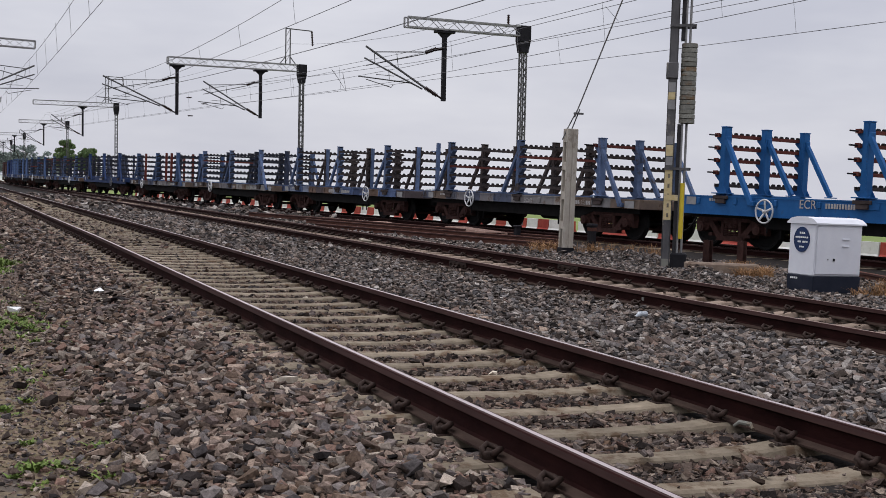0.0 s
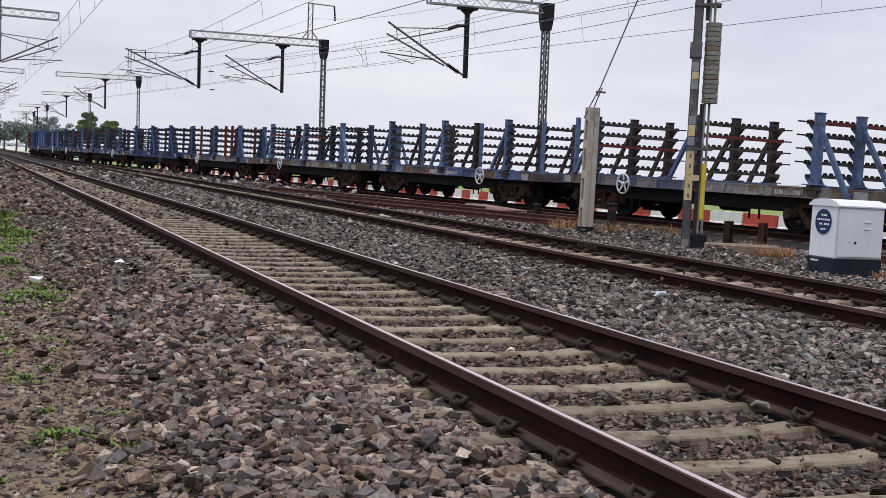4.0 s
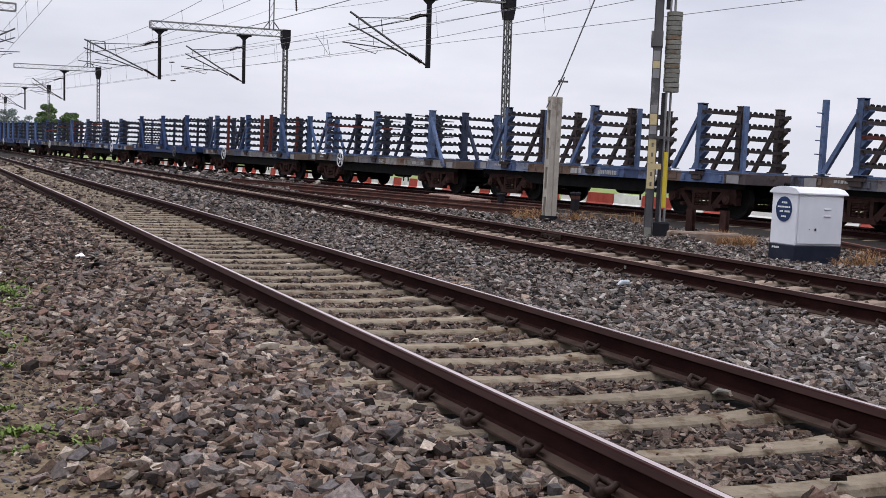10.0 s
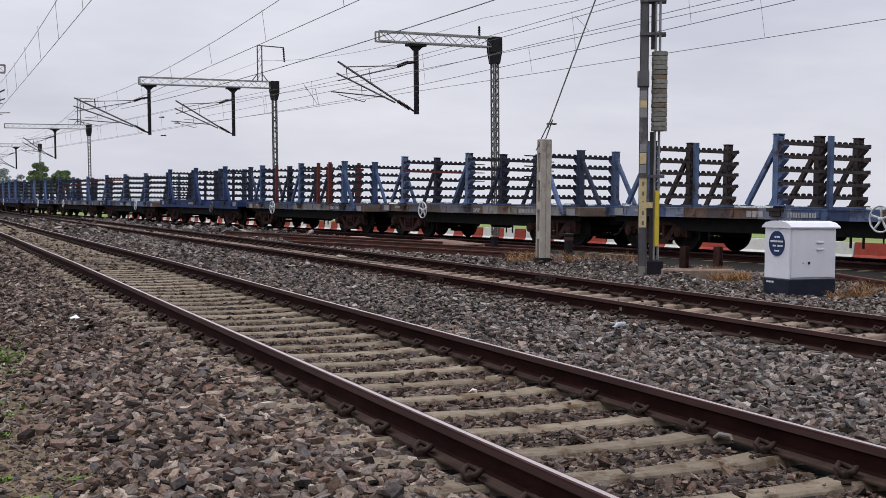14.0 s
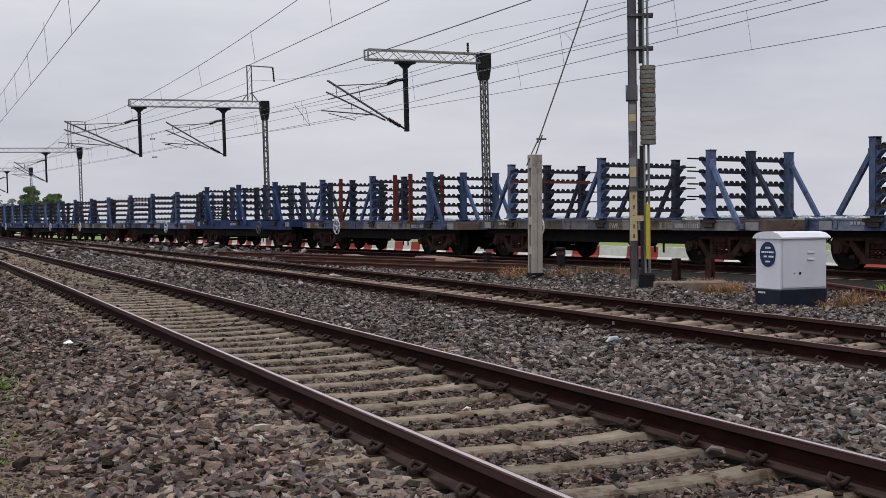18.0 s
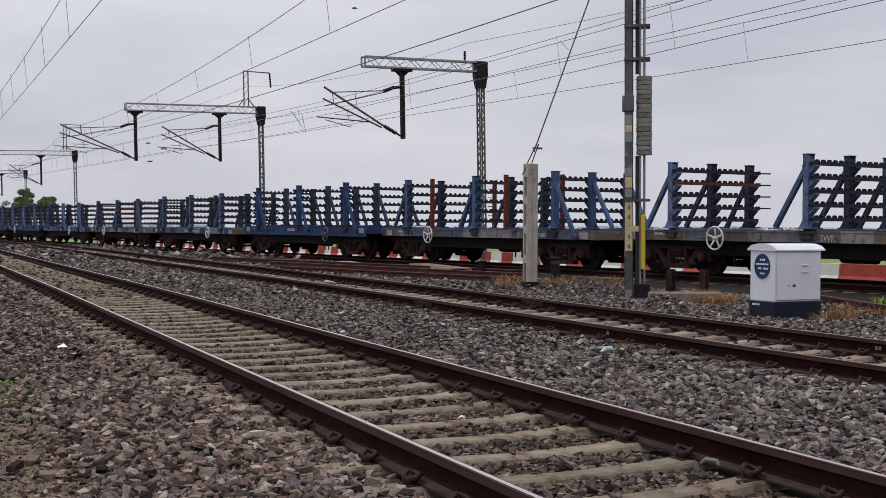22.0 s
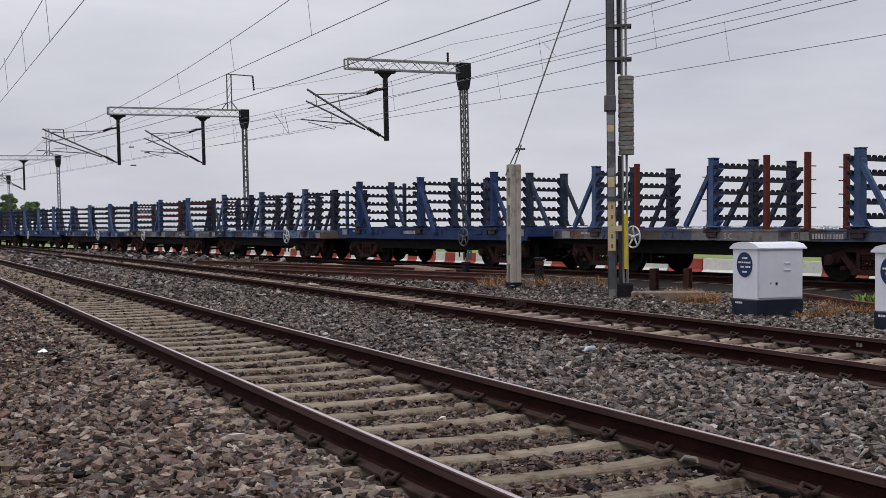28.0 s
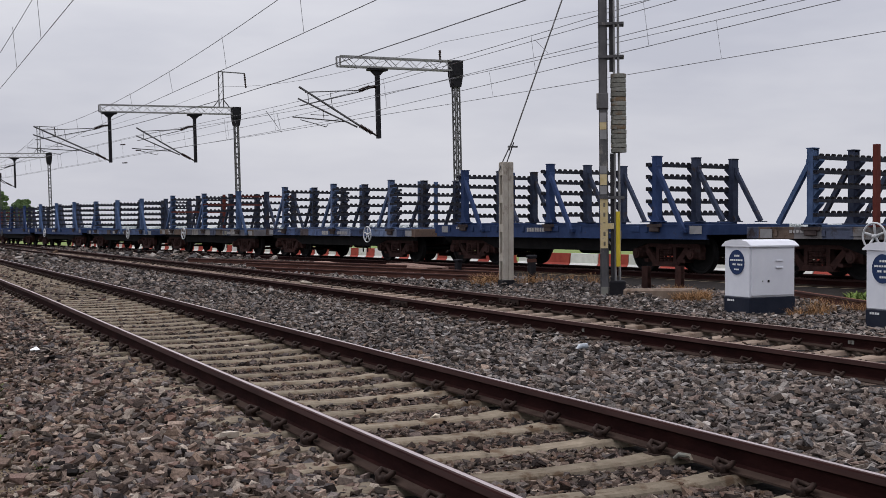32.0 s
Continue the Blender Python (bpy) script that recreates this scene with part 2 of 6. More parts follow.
M["galv"] = material("galvanised_steel", (0.085, 0.085, 0.088), (0.15, 0.15, 0.154), 0.6, 0.35, scale=4, bump=0.15,
                     spots=(0.11, 0.095, 0.085), spot_scale=3)
M["galv_light"] = material("pale_galvanised_steel", (0.22, 0.22, 0.225), (0.32, 0.32, 0.325), 0.6, 0.3, scale=4, bump=0.1)
M["mast_steel"] = material("stained_mast_steel", (0.062, 0.062, 0.068), (0.15, 0.148, 0.152), 0.75, 0.2, scale=3, bump=0.3,
                           spots=(0.27, 0.25, 0.225), spot_scale=4.5, spot_at=0.56, stretch=(1, 1, 0.45))
M["pale_mast_steel"] = material("weathered_pale_mast_steel", (0.13, 0.125, 0.115), (0.24, 0.235, 0.22), 0.8, 0.1, scale=5, bump=0.3,
                                spots=(0.08, 0.07, 0.06), spot_scale=2.6, spot_at=0.55, stretch=(1, 1, 0.3))
M["dark_steel"] = material("dark_steel", (0.010, 0.010, 0.013), (0.022, 0.021, 0.025), 0.6, 0.2, scale=5, bump=0.2)
M["guide_black"] = material("black_guide_channel", (0.018, 0.018, 0.022), (0.05, 0.048, 0.05), 0.7, 0.2, scale=4, bump=0.3, spots=(0.10, 0.095, 0.085), spot_scale=2.5, spot_at=0.6)
M["wire"] = material("overhead_wire", (0.14, 0.14, 0.15), (0.20, 0.20, 0.21), 0.6, 0.3, scale=2, bump=0)
M["insulator"] = material("brown_insulator", (0.022, 0.014, 0.014), (0.04, 0.025, 0.022), 0.25, 0, scale=5, bump=0)
M["weight"] = material("cast_weight", (0.155, 0.155, 0.135), (0.245, 0.245, 0.22), 0.85, 0, scale=5, bump=0.35, spots=(0.17, 0.115, 0.07),
                       spot_scale=2.4, spot_at=0.53, vary=0.16)
M["weight_red"] = material("red_banded_weight", (0.20, 0.085, 0.06), (0.30, 0.17, 0.13), 0.85, 0, scale=5, bump=0.3)
M["white_paint"] = material("white_enamel", (0.60, 0.615, 0.67), (0.68, 0.695, 0.74), 0.5, 0, scale=2.5, bump=0.05,
                            spots=(0.58, 0.59, 0.62), spot_scale=1.6, spot_at=0.62)
M["navy_paint"] = material("navy_paint", (0.010, 0.013, 0.024), (0.020, 0.024, 0.038), 0.6, 0, scale=4, bump=0.1)
M["plaque"] = material("blue_plaque", (0.015, 0.030, 0.085), (0.022, 0.042, 0.11), 0.5, 0, scale=5, bump=0)
M["white_mark"] = material("white_lettering", (0.62, 0.63, 0.64), (0.75, 0.75, 0.75), 0.6, 0, scale=9, bump=0)
M["stencil"] = material("worn_stencil_paint", (0.26, 0.25, 0.25), (0.46, 0.45, 0.44), 0.7, 0, scale=14, bump=0, spots=(0.12, 0.11, 0.11), spot_scale=9, spot_at=0.58)
M["yellow"] = material("yellow_paint", (0.52, 0.40, 0.03), (0.62, 0.48, 0.06), 0.55, 0, scale=6, bump=0.1, spots=(0.36, 0.27, 0.05), spot_scale=3, spot_at=0.6)
M["stencil_dark"] = material("worn_dark_lettering", (0.10, 0.085, 0.07), (0.22, 0.19, 0.15), 0.8, 0, scale=12, bump=0)
M["yellow_faded"] = material("faded_yellow_paint", (0.48, 0.38, 0.18), (0.60, 0.51, 0.32), 0.7, 0, scale=8, bump=0.1, spots=(0.30, 0.25, 0.19), spot_scale=4)
M["barrier_red"] = material("barrier_red", (0.27, 0.045, 0.035), (0.36, 0.075, 0.055), 0.8, 0, scale=3, bump=0.2, vary=0.12)
M["barrier_white"] = material("barrier_white", (0.55, 0.55, 0.53), (0.70, 0.70, 0.68), 0.8, 0, scale=3, bump=0.2, vary=0.1,
                              spots=(0.40, 0.38, 0.34), spot_scale=2, spot_at=0.6)
# wagon paints: fresh blue, faded blue, dark blue, sun-bleached
BLUES = {
    "fresh": material("fresh_blue_paint", (0.012, 0.075, 0.22), (0.02, 0.11, 0.30), 0.5, 0, scale=3, bump=0.12, spots=(0.03, 0.06, 0.13), spot_scale=3, spot_at=0.62, vary=0.08),
    "faded": material("faded_blue_paint", (0.056, 0.088, 0.170), (0.118, 0.162, 0.272), 0.75, 0, scale=4, bump=0.2, spots=(0.060, 0.048, 0.046), spot_scale=2.6, spot_at=0.54, vary=0.3),
    "deep": material("deep_blue_paint", (0.018, 0.034, 0.092), (0.031, 0.056, 0.142), 0.6, 0, scale=3, bump=0.15, spots=(0.04, 0.035, 0.04), spot_scale=3, spot_at=0.60, vary=0.12),
    "rust": material("rusted_rack_paint", (0.045, 0.033, 0.034), (0.085, 0.058, 0.054), 0.8, 0, scale=3, bump=0.2, spots=(0.05, 0.04, 0.05), spot_scale=2.6, spot_at=0.58, vary=0.15),
    "mid": material("worn_blue_paint", (0.037, 0.066, 0.140), (0.076, 0.118, 0.220), 0.65, 0, scale=3, bump=0.2, spots=(0.06, 0.05, 0.05), spot_scale=2.6, spot_at=0.60, vary=0.15),
}


def patched_paint(name, tones, stain, rough=0.8):
    """Side channels repainted in lengths: each length takes its own tone, with grime, rust streaks and chalky scuffs over it."""
    m = material(name, (0.75, 0.75, 0.75), (1.1, 1.08, 1.05), rough, 0, scale=5.0, bump=0.25, spots=stain, spot_scale=2.2, spot_at=0.55)
    n, l = m.node_tree.nodes, m.node_tree.links
    bsdf = n["Principled BSDF"]
    fine = bsdf.inputs["Base Color"].links[0].from_socket
    co, info = n.new("ShaderNodeTexCoord"), n.new("ShaderNodeObjectInfo")
    sep, at = n.new("ShaderNodeSeparateXYZ"), n.new("ShaderNodeMath")
    at.operation = "MULTIPLY_ADD"
    at.inputs[1].default_value = 61.0
    l.new(co.outputs["Object"], sep.inputs["Vector"])
    l.new(info.outputs["Random"], at.inputs[0])
    l.new(sep.outputs["Y"], at.inputs[2])
    cell = n.new("ShaderNodeTexVoronoi")
    cell.voronoi_dimensions = "1D"
    cell.inputs["Scale"].default_value = 1.15
    l.new(at.outputs["Value"], cell.inputs["W"])
    one = n.new("ShaderNodeSeparateColor")
    l.new(cell.outputs["Color"], one.inputs["Color"])
    ramp = n.new("ShaderNodeValToRGB")
    ramp.color_ramp.interpolation = "CONSTANT"
    els = ramp.color_ramp.elements
    while len(els) < len(tones):
        els.new(0.5)
    for k, c in enumerate(tones):
        els[k].position, els[k].color = k / len(tones), (*c, 1)
    l.new(one.outputs["Red"], ramp.inputs["Fac"])
    mul = n.new("ShaderNodeMixRGB")
    mul.blend_type = "MULTIPLY"
    mul.inputs["Fac"].default_value = 1.0
    l.new(ramp.outputs["Color"], mul.inputs["Color1"])
    l.new(fine, mul.inputs["Color2"])
    l.new(mul.outputs["Color"], bsdf.inputs["Base Color"])
    return m


M["sole_grey"] = patched_paint("patched_grey_frame", [(0.11, 0.115, 0.14), (0.20, 0.195, 0.20), (0.15, 0.115, 0.095), (0.085, 0.10, 0.15), (0.17, 0.165, 0.18), (0.25, 0.24, 0.235), (0.10, 0.085, 0.08)], (0.55, 0.40, 0.30))
M["sole_blue"] = patched_paint("patched_blue_frame", [(0.08, 0.115, 0.22), (0.16, 0.21, 0.33), (0.045, 0.065, 0.13), (0.15, 0.105, 0.085), (0.10, 0.14, 0.26), (0.19, 0.22, 0.30), (0.09, 0.075, 0.08)], (0.55, 0.42, 0.34))
M["black_under"] = material("black_underframe", (0.005, 0.005, 0.0055), (0.012, 0.011, 0.011), 0.8, 0, scale=4, bump=0.2)
M["bogie_rust"] = material("rusty_bogie", (0.021, 0.011, 0.010), (0.060, 0.028, 0.024), 0.85, 0, scale=6, bump=0.3, spots=(0.045, 0.03, 0.026), spot_scale=3, vary=0.2)
M["bar_dark"] = material("grimy_roller_bar", (0.030, 0.025, 0.026), (0.066, 0.054, 0.053), 0.75, 0.1, scale=9, bump=0.25, vary=0.2)
M["bar_blue"] = material("grimy_blue_bar", (0.016, 0.018, 0.026), (0.040, 0.042, 0.054), 0.75, 0.1, scale=9, bump=0.25, vary=0.2)
M["roller"] = material("greasy_roller", (0.008, 0.0075, 0.009), (0.02, 0.018, 0.02), 0.6, 0.1, scale=9, bump=0.2)
M["bar_red"] = material("red_rust_roller_bar", (0.085, 0.026, 0.023), (0.14, 0.045, 0.036), 0.8, 0.1, scale=9, bump=0.25, vary=0.15)
M["post_red"] = material("red_oxide_post", (0.088, 0.020, 0.016), (0.135, 0.036, 0.027), 0.75, 0, scale=6, bump=0.2)
M["post_brown"] = material("brown_grimy_post", (0.034, 0.027, 0.028), (0.078, 0.060, 0.056), 0.8, 0, scale=5, bump=0.2, vary=0.2)
M["post_dim"] = material("grimy_blue_post", (0.022, 0.028, 0.05), (0.05, 0.062, 0.10), 0.75, 0, scale=4, bump=0.2, spots=(0.05, 0.04, 0.04), spot_scale=3, spot_at=0.55, vary=0.2)
M["wheel_white"] = material("white_handwheel_paint", (0.50, 0.51, 0.53), (0.62, 0.63, 0.64), 0.6, 0, scale=9, bump=0.1)
M["hose"] = material("black_rubber", (0.012, 0.012, 0.012), (0.02, 0.02, 0.02), 0.6, 0, scale=9, bump=0.1)
M["leaf"] = material("weed_leaf", (0.085, 0.135, 0.030), (0.17, 0.225, 0.06), 0.7, 0, scale=3, bump=0, island=0.35)
M["dry_leaf"] = material("dry_grass", (0.23, 0.118, 0.052), (0.37, 0.225, 0.115), 0.85, 0, scale=3, bump=0, island=0.3)
M["tree_leaf"] = material("tree_leaf", (0.080, 0.128, 0.050), (0.140, 0.195, 0.085), 0.8, 0, scale=0.5, bump=0, island=0.35)
# distant crowns: air haze is mixed into both of these leaf colours
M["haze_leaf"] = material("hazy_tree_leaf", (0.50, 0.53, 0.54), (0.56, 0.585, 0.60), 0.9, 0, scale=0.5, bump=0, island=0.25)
M["thin_haze_leaf"] = material("thin_haze_tree_leaf", (0.165, 0.205, 0.185), (0.235, 0.275, 0.25), 0.9, 0, scale=0.5, bump=0, island=0.3)
M["bark"] = material("bark", (0.07, 0.05, 0.035), (0.12, 0.09, 0.065), 0.9, 0, scale=4, bump=0.5)
M["plastic"] = material("clear_plastic", (0.30, 0.33, 0.36), (0.48, 0.52, 0.56), 0.15, 0, scale=9, bump=0.2)
M["litter"] = material("white_litter", (0.70, 0.70, 0.70), (0.80, 0.80, 0.79), 0.6, 0, scale=9, bump=0.3)


# ---- mesh helpers ----
def mesh_of(name, verts, faces, mats, index=None, smooth=False):
    me = bpy.data.meshes.new(name)
    me.from_pydata([tuple(v) for v in verts], [], faces)
    for m in mats if isinstance(mats, (list, tuple)) else [mats]:
        me.materials.append(m)
    if index is not None:
        me.polygons.foreach_set("material_index", np.asarray(index, dtype=np.int32))
    if smooth:
        me.polygons.foreach_set("use_smooth", np.ones(len(me.polygons), dtype=bool))
    me.update()
    return me


class Shape:
    """Collects boxes, rods and prisms into one mesh."""

    def __init__(self):
        self.v, self.f, self.i = [], [], []

    def add(self, verts, faces, mat=0):
        k = len(self.v)
        self.v += [tuple(p) for p in verts]
        self.f += [tuple(k + j for j in q) for q in faces]
        self.i += [mat] * len(faces)
        return self

    def box(self, x0, x1, y0, y1, z0, z1, mat=0, bevel=0.0, m=None):
        b = min(bevel, (x1 - x0) * 0.45, (y1 - y0) * 0.45, (z1 - z0) * 0.45)
        if b <= 0:
            vs = [(x, y, z) for z in (z0, z1) for y in (y0, y1) for x in (x0, x1)]
            fs = [(0, 2, 3, 1), (4, 5, 7, 6), (0, 1, 5, 4), (2, 6, 7, 3), (0, 4, 6, 2), (1, 3, 7, 5)]
        else:
            ring = [(x0 + b, y0), (x1 - b, y0), (x1, y0 + b), (x1, y1 - b), (x1 - b, y1), (x0 + b, y1), (x0, y1 - b), (x0, y0 + b)]
            inner = [(min(max(x, x0 + b), x1 - b), min(max(y, y0 + b), y1 - b)) for x, y in ring]
            vs = [(x, y, z0) for x, y in inner] + [(x, y, z0 + b) for x, y in ring] + [(x, y, z1 - b) for x, y in ring] + [(x, y, z1) for x, y in inner]
            fs = [tuple(reversed(range(8)))] + [(r * 8 + j, r * 8 + (j + 1) % 8, r * 8 + 8 + (j + 1) % 8, r * 8 + 8 + j) for r in range(3) for j in range(8)]
            fs += [tuple(range(24, 32))]
        if m is not None:
            vs = [tuple(m @ Vector(p)) for p in vs]
        return self.add(vs, fs, mat)

    def beam(self, p, q, w, h, mat=0, up=(0, 0, 1)):
        """A square bar from p to q, w across and h along up."""
        p, q = Vector(p), Vector(q)
        d = (q - p).normalized()
        s = d.cross(Vector(up))
        if s.length < 1e-4:
            s = d.cross(Vector((0, 1, 0)))
        s.normalize()
        u = s.cross(d).normalized()
        vs = [e + a * s * w / 2 + b * u * h / 2 for e in (p, q) for a, b in ((-1, -1), (1, -1), (1, 1), (-1, 1))]
        return self.add(vs, [(3, 2, 1, 0), (4, 5, 6, 7), (0, 1, 5, 4), (1, 2, 6, 5), (2, 3, 7, 6), (3, 0, 4, 7)], mat)

    def rod(self, points, r, n=8, mat=0, caps=True):
        """A round bar along points; r is one radius or one for each point."""
        pts = [Vector(p) for p in points]
        rs = r if isinstance(r, (list, tuple)) else [r] * len(pts)
        vs, fs, last = [], [], None
        for k, p in enumerate(pts):
            d = (pts[min(k + 1, len(pts) - 1)] - pts[max(k - 1, 0)]).normalized()
            s = last - d * last.dot(d) if last is not None else d.cross(Vector((0, 0, 1)) if abs(d.z) < 0.9 else Vector((1, 0, 0)))
            s.normalize()
            last = s
            u = d.cross(s)
            vs += [p + rs[k] * (math.cos(2 * math.pi * j / n) * s + math.sin(2 * math.pi * j / n) * u) for j in range(n)]
        for k in range(len(pts) - 1):
            fs += [(k * n + j, k * n + (j + 1) % n, k * n + n + (j + 1) % n, k * n + n + j) for j in range(n)]
        if caps:
            fs += [tuple(reversed(range(n))), tuple(range((len(pts) - 1) * n, len(pts) * n))]
        return self.add(vs, fs, mat)

    def prism(self, outline, axis, a, b, mat=0):
        """An outline of 2-D points pushed from a to b along the axis 'x', 'y' or 'z'."""
        put = {"x": lambda p, t: (t, p[0], p[1]), "y": lambda p, t: (p[0], t, p[1]), "z": lambda p, t: (p[0], p[1], t)}[axis]
        n = len(outline)
        vs = [put(p, a) for p in outline] + [put(p, b) for p in outline]
        fs = [tuple(range(n)), tuple(range(2 * n - 1, n - 1, -1))] + [(j, j + n, (j + 1) % n + n, (j + 1) % n) for j in range(n)]
        return self.add(vs, fs, mat)

    def mesh(self, name, mats, smooth=False):
        me = mesh_of(name, self.v, self.f, mats, self.i, smooth)
        bm = bmesh.new()
        bm.from_mesh(me)
        bmesh.ops.recalc_face_normals(bm, faces=bm.faces)
        bm.to_mesh(me)
        bm.free()
        return me


def part(name, mesh, parent, m=None, label=""):
    ob = new(name, mesh)
    ob.parent = parent
    if m is not None:
        ob.matrix_basis = m
    if label:
        ob["label"] = label
    return ob


def thing(name, mesh, m, label, category, group="", kind=""):
    ob = new(name, mesh)
    ob.matrix_basis = m
    return tagged(ob, label, category, group, kind)


# ---- plan: track lines (z = 0 at rail tops, y along the near track) ----
GAUGE = 0.8703          # half the distance between rail centres
B_X = 5.10              # centre of the second track
C_X0, C_SLOPE = 19.04, 1 / 8.5   # the train's line leaves the second track at 1 in 8.5
C_BEND, C_LEN = 100.0, 36.0
C_Z = -0.07


def line_c(y):
    """Centre of the train's track at y: x and its slope dx/dy."""
    if y < C_BEND:
        return C_X0 - C_SLOPE * y, -C_SLOPE
    u = min(y - C_BEND, C_LEN)
    return C_X0 - C_SLOPE * C_BEND - C_SLOPE * (u - u * u / (2 * C_LEN)), -C_SLOPE * (1 - u / C_LEN)


def grade(y):
    """The line falls gently away from the camera."""
    return -0.0036 * max(0.0, y - 22.0)


def z_c(y):
    return C_Z * min(1.0, max(0.0, (C_BEND + C_LEN - y) / 60.0)) + grade(y)


# ---- ground: one sheet to the horizon ----
def lump(x, y, s, k=0.0):
    return noise.noise(Vector((x * s, y * s, k)))


def ground_z(x, y):
    z = -0.30
    if x < 2.6:
        t = min(1.0, max(0.0, (x + 3.1) / 1.5))
        z = -0.34 + 0.115 * t
    elif x < 7.6:
        z = -0.225
    else:
        t = min(1.0, (x - 7.6) / 2.0)
        z = -0.225 - 0.035 * t
    z += grade(min(y, 600.0))
    t = min(1.0, max(0.0, (x - line_c(y)[0] - 2.4) / 3.0))
    z -= 0.26 * t * t * (3 - 2 * t)
    z += 0.13 * math.exp(-((x - 9.25) ** 2) / 0.10 - ((y - 17.75) ** 2) / 0.12)
    z += 0.16 * math.exp(-((x - 10.1) ** 2) / 0.7 - ((y - 21.6) ** 2) / 1.6)
    return z + 0.022 * lump(x, y, 1.7) + 0.03 * lump(x, y, 0.45, 3.0) * (1.0 if x < -2.2 or x > 7 else 0.25)


def spaced(lo, hi, near_lo, near_hi, step, grow):
    mid = list(np.arange(near_lo, near_hi + 1e-6, step))
    out, d, p = [], step, near_hi
    while p < hi:
        d *= grow
        p += d
        out.append(min(p, hi))
    left, d, p = [], step, near_lo
    while p > lo:
        d *= grow
        p -= d
        left.append(max(p, lo))
    return left[::-1] + mid + out


gx = spaced(-900, 2600, -7, 12, 0.16, 1.14)
gy = spaced(-300, 2600, 2.0, 30, 0.2, 1.14)
gv = [(x, y, ground_z(x, y)) for y in gy for x in gx]
gf, gi = [], []
for j in range(len(gy) - 1):
    for i in range(len(gx) - 1):
        k = j * len(gx) + i
        gf.append((k, k + 1, k + 1 + len(gx), k + len(gx)))
        x, y = (gx[i] + gx[i + 1]) / 2, (gy[j] + gy[j + 1]) / 2
        w = 0.45 * lump(x, y, 0.7, 8.0) + 0.2 * lump(x, y, 2.6, 5.0)
        cx = line_c(y)[0]
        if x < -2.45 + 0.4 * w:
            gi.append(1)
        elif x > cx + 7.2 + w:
            # past about 210 m the field takes its haze-painted pale copy
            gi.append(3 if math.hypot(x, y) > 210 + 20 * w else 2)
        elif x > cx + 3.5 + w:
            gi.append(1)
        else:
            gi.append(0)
ground = new("ground", mesh_of("ground", gv, gf, [M["ballast"], M["soil"], M["field"], M["haze_field"]], gi, smooth=True))
tagged(ground, "near-black ballast bed with gap shade in its colour, brown trackside soil, green field and haze-pale far field", "ground", kind="structure")


# ---- rails ----
RAIL = [(-0.075, -0.172), (0.075, -0.172), (0.075, -0.161), (0.018, -0.146), (0.009, -0.13), (0.009, -0.055), (0.036, -0.040), (0.036, -0.008),
        (0.028, -0.002), (0.017, 0.0), (-0.013, 0.0), (-0.028, -0.002), (-0.036, -0.008), (-0.036, -0.040), (-0.009, -0.055), (-0.009, -0.13), (-0.018, -0.146), (-0.075, -0.161)]


def rail_mesh(name, points, head, body, wide=1.0):
    """A rail along points (x, y, z of its top)."""
    n, vs, fs, ix = len(RAIL), [], [], []
    pts = [Vector(p) for p in points]
    for k, p in enumerate(pts):
        d = (pts[min(k + 1, len(pts) - 1)] - pts[max(k - 1, 0)]).normalized()
        s = Vector((d.y, -d.x, 0)).normalized()
        vs += [p + s * a * wide + Vector((0, 0, b)) for a, b in RAIL]
    for k in range(len(pts) - 1):
        for j in range(n):
            fs.append((k * n + j, k * n + (j + 1) % n, k * n + n + (j + 1) % n, k * n + n + j))
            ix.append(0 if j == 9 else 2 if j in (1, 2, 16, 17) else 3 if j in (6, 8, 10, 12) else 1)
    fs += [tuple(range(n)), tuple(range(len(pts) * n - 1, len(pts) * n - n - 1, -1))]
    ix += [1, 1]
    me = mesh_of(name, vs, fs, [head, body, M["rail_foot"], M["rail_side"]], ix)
    bm = bmesh.new()
    bm.from_mesh(me)
    bmesh.ops.recalc_face_normals(bm, faces=bm.faces)
    bm.to_mesh(me)
    bm.free()
    return me


def sleeper_mesh(name, mat):
    """A prestressed concrete sleeper: wide sloping ends, a lower waist; its rail seats at z = -0.172."""
    st = [(-1.375, 0.10, 0.125, -0.195), (-1.20, 0.105, 0.13, -0.178), (-0.98, 0.095, 0.13, -0.172), (-0.74, 0.095, 0.13, -0.172), (-0.55, 0.085, 0.12, -0.188),
          (0.0, 0.08, 0.11, -0.198), (0.55, 0.085, 0.12, -0.188), (0.74, 0.095, 0.13, -0.172), (0.98, 0.095, 0.13, -0.172), (1.20, 0.105, 0.13, -0.178), (1.375, 0.10, 0.125, -0.195)]
    vs, fs = [], []
    for x, top, low, z in st:
        vs += [(x, -low, -0.36), (x, -low + 0.012, z - 0.05), (x, -top, z - 0.012), (x, -top + 0.02, z), (x, top - 0.02, z), (x, top, z - 0.012), (x, low - 0.012, z - 0.05), (x, low, -0.36)]
    for k in range(len(st) - 1):
        fs += [(k * 8 + j, k * 8 + 8 + j, k * 8 + 9 + j, k * 8 + 1 + j) for j in range(7)]
    fs += [tuple(range(7, -1, -1)), tuple(range(len(vs) - 8, len(vs)))]
    return mesh_of(name, vs, fs, mat)


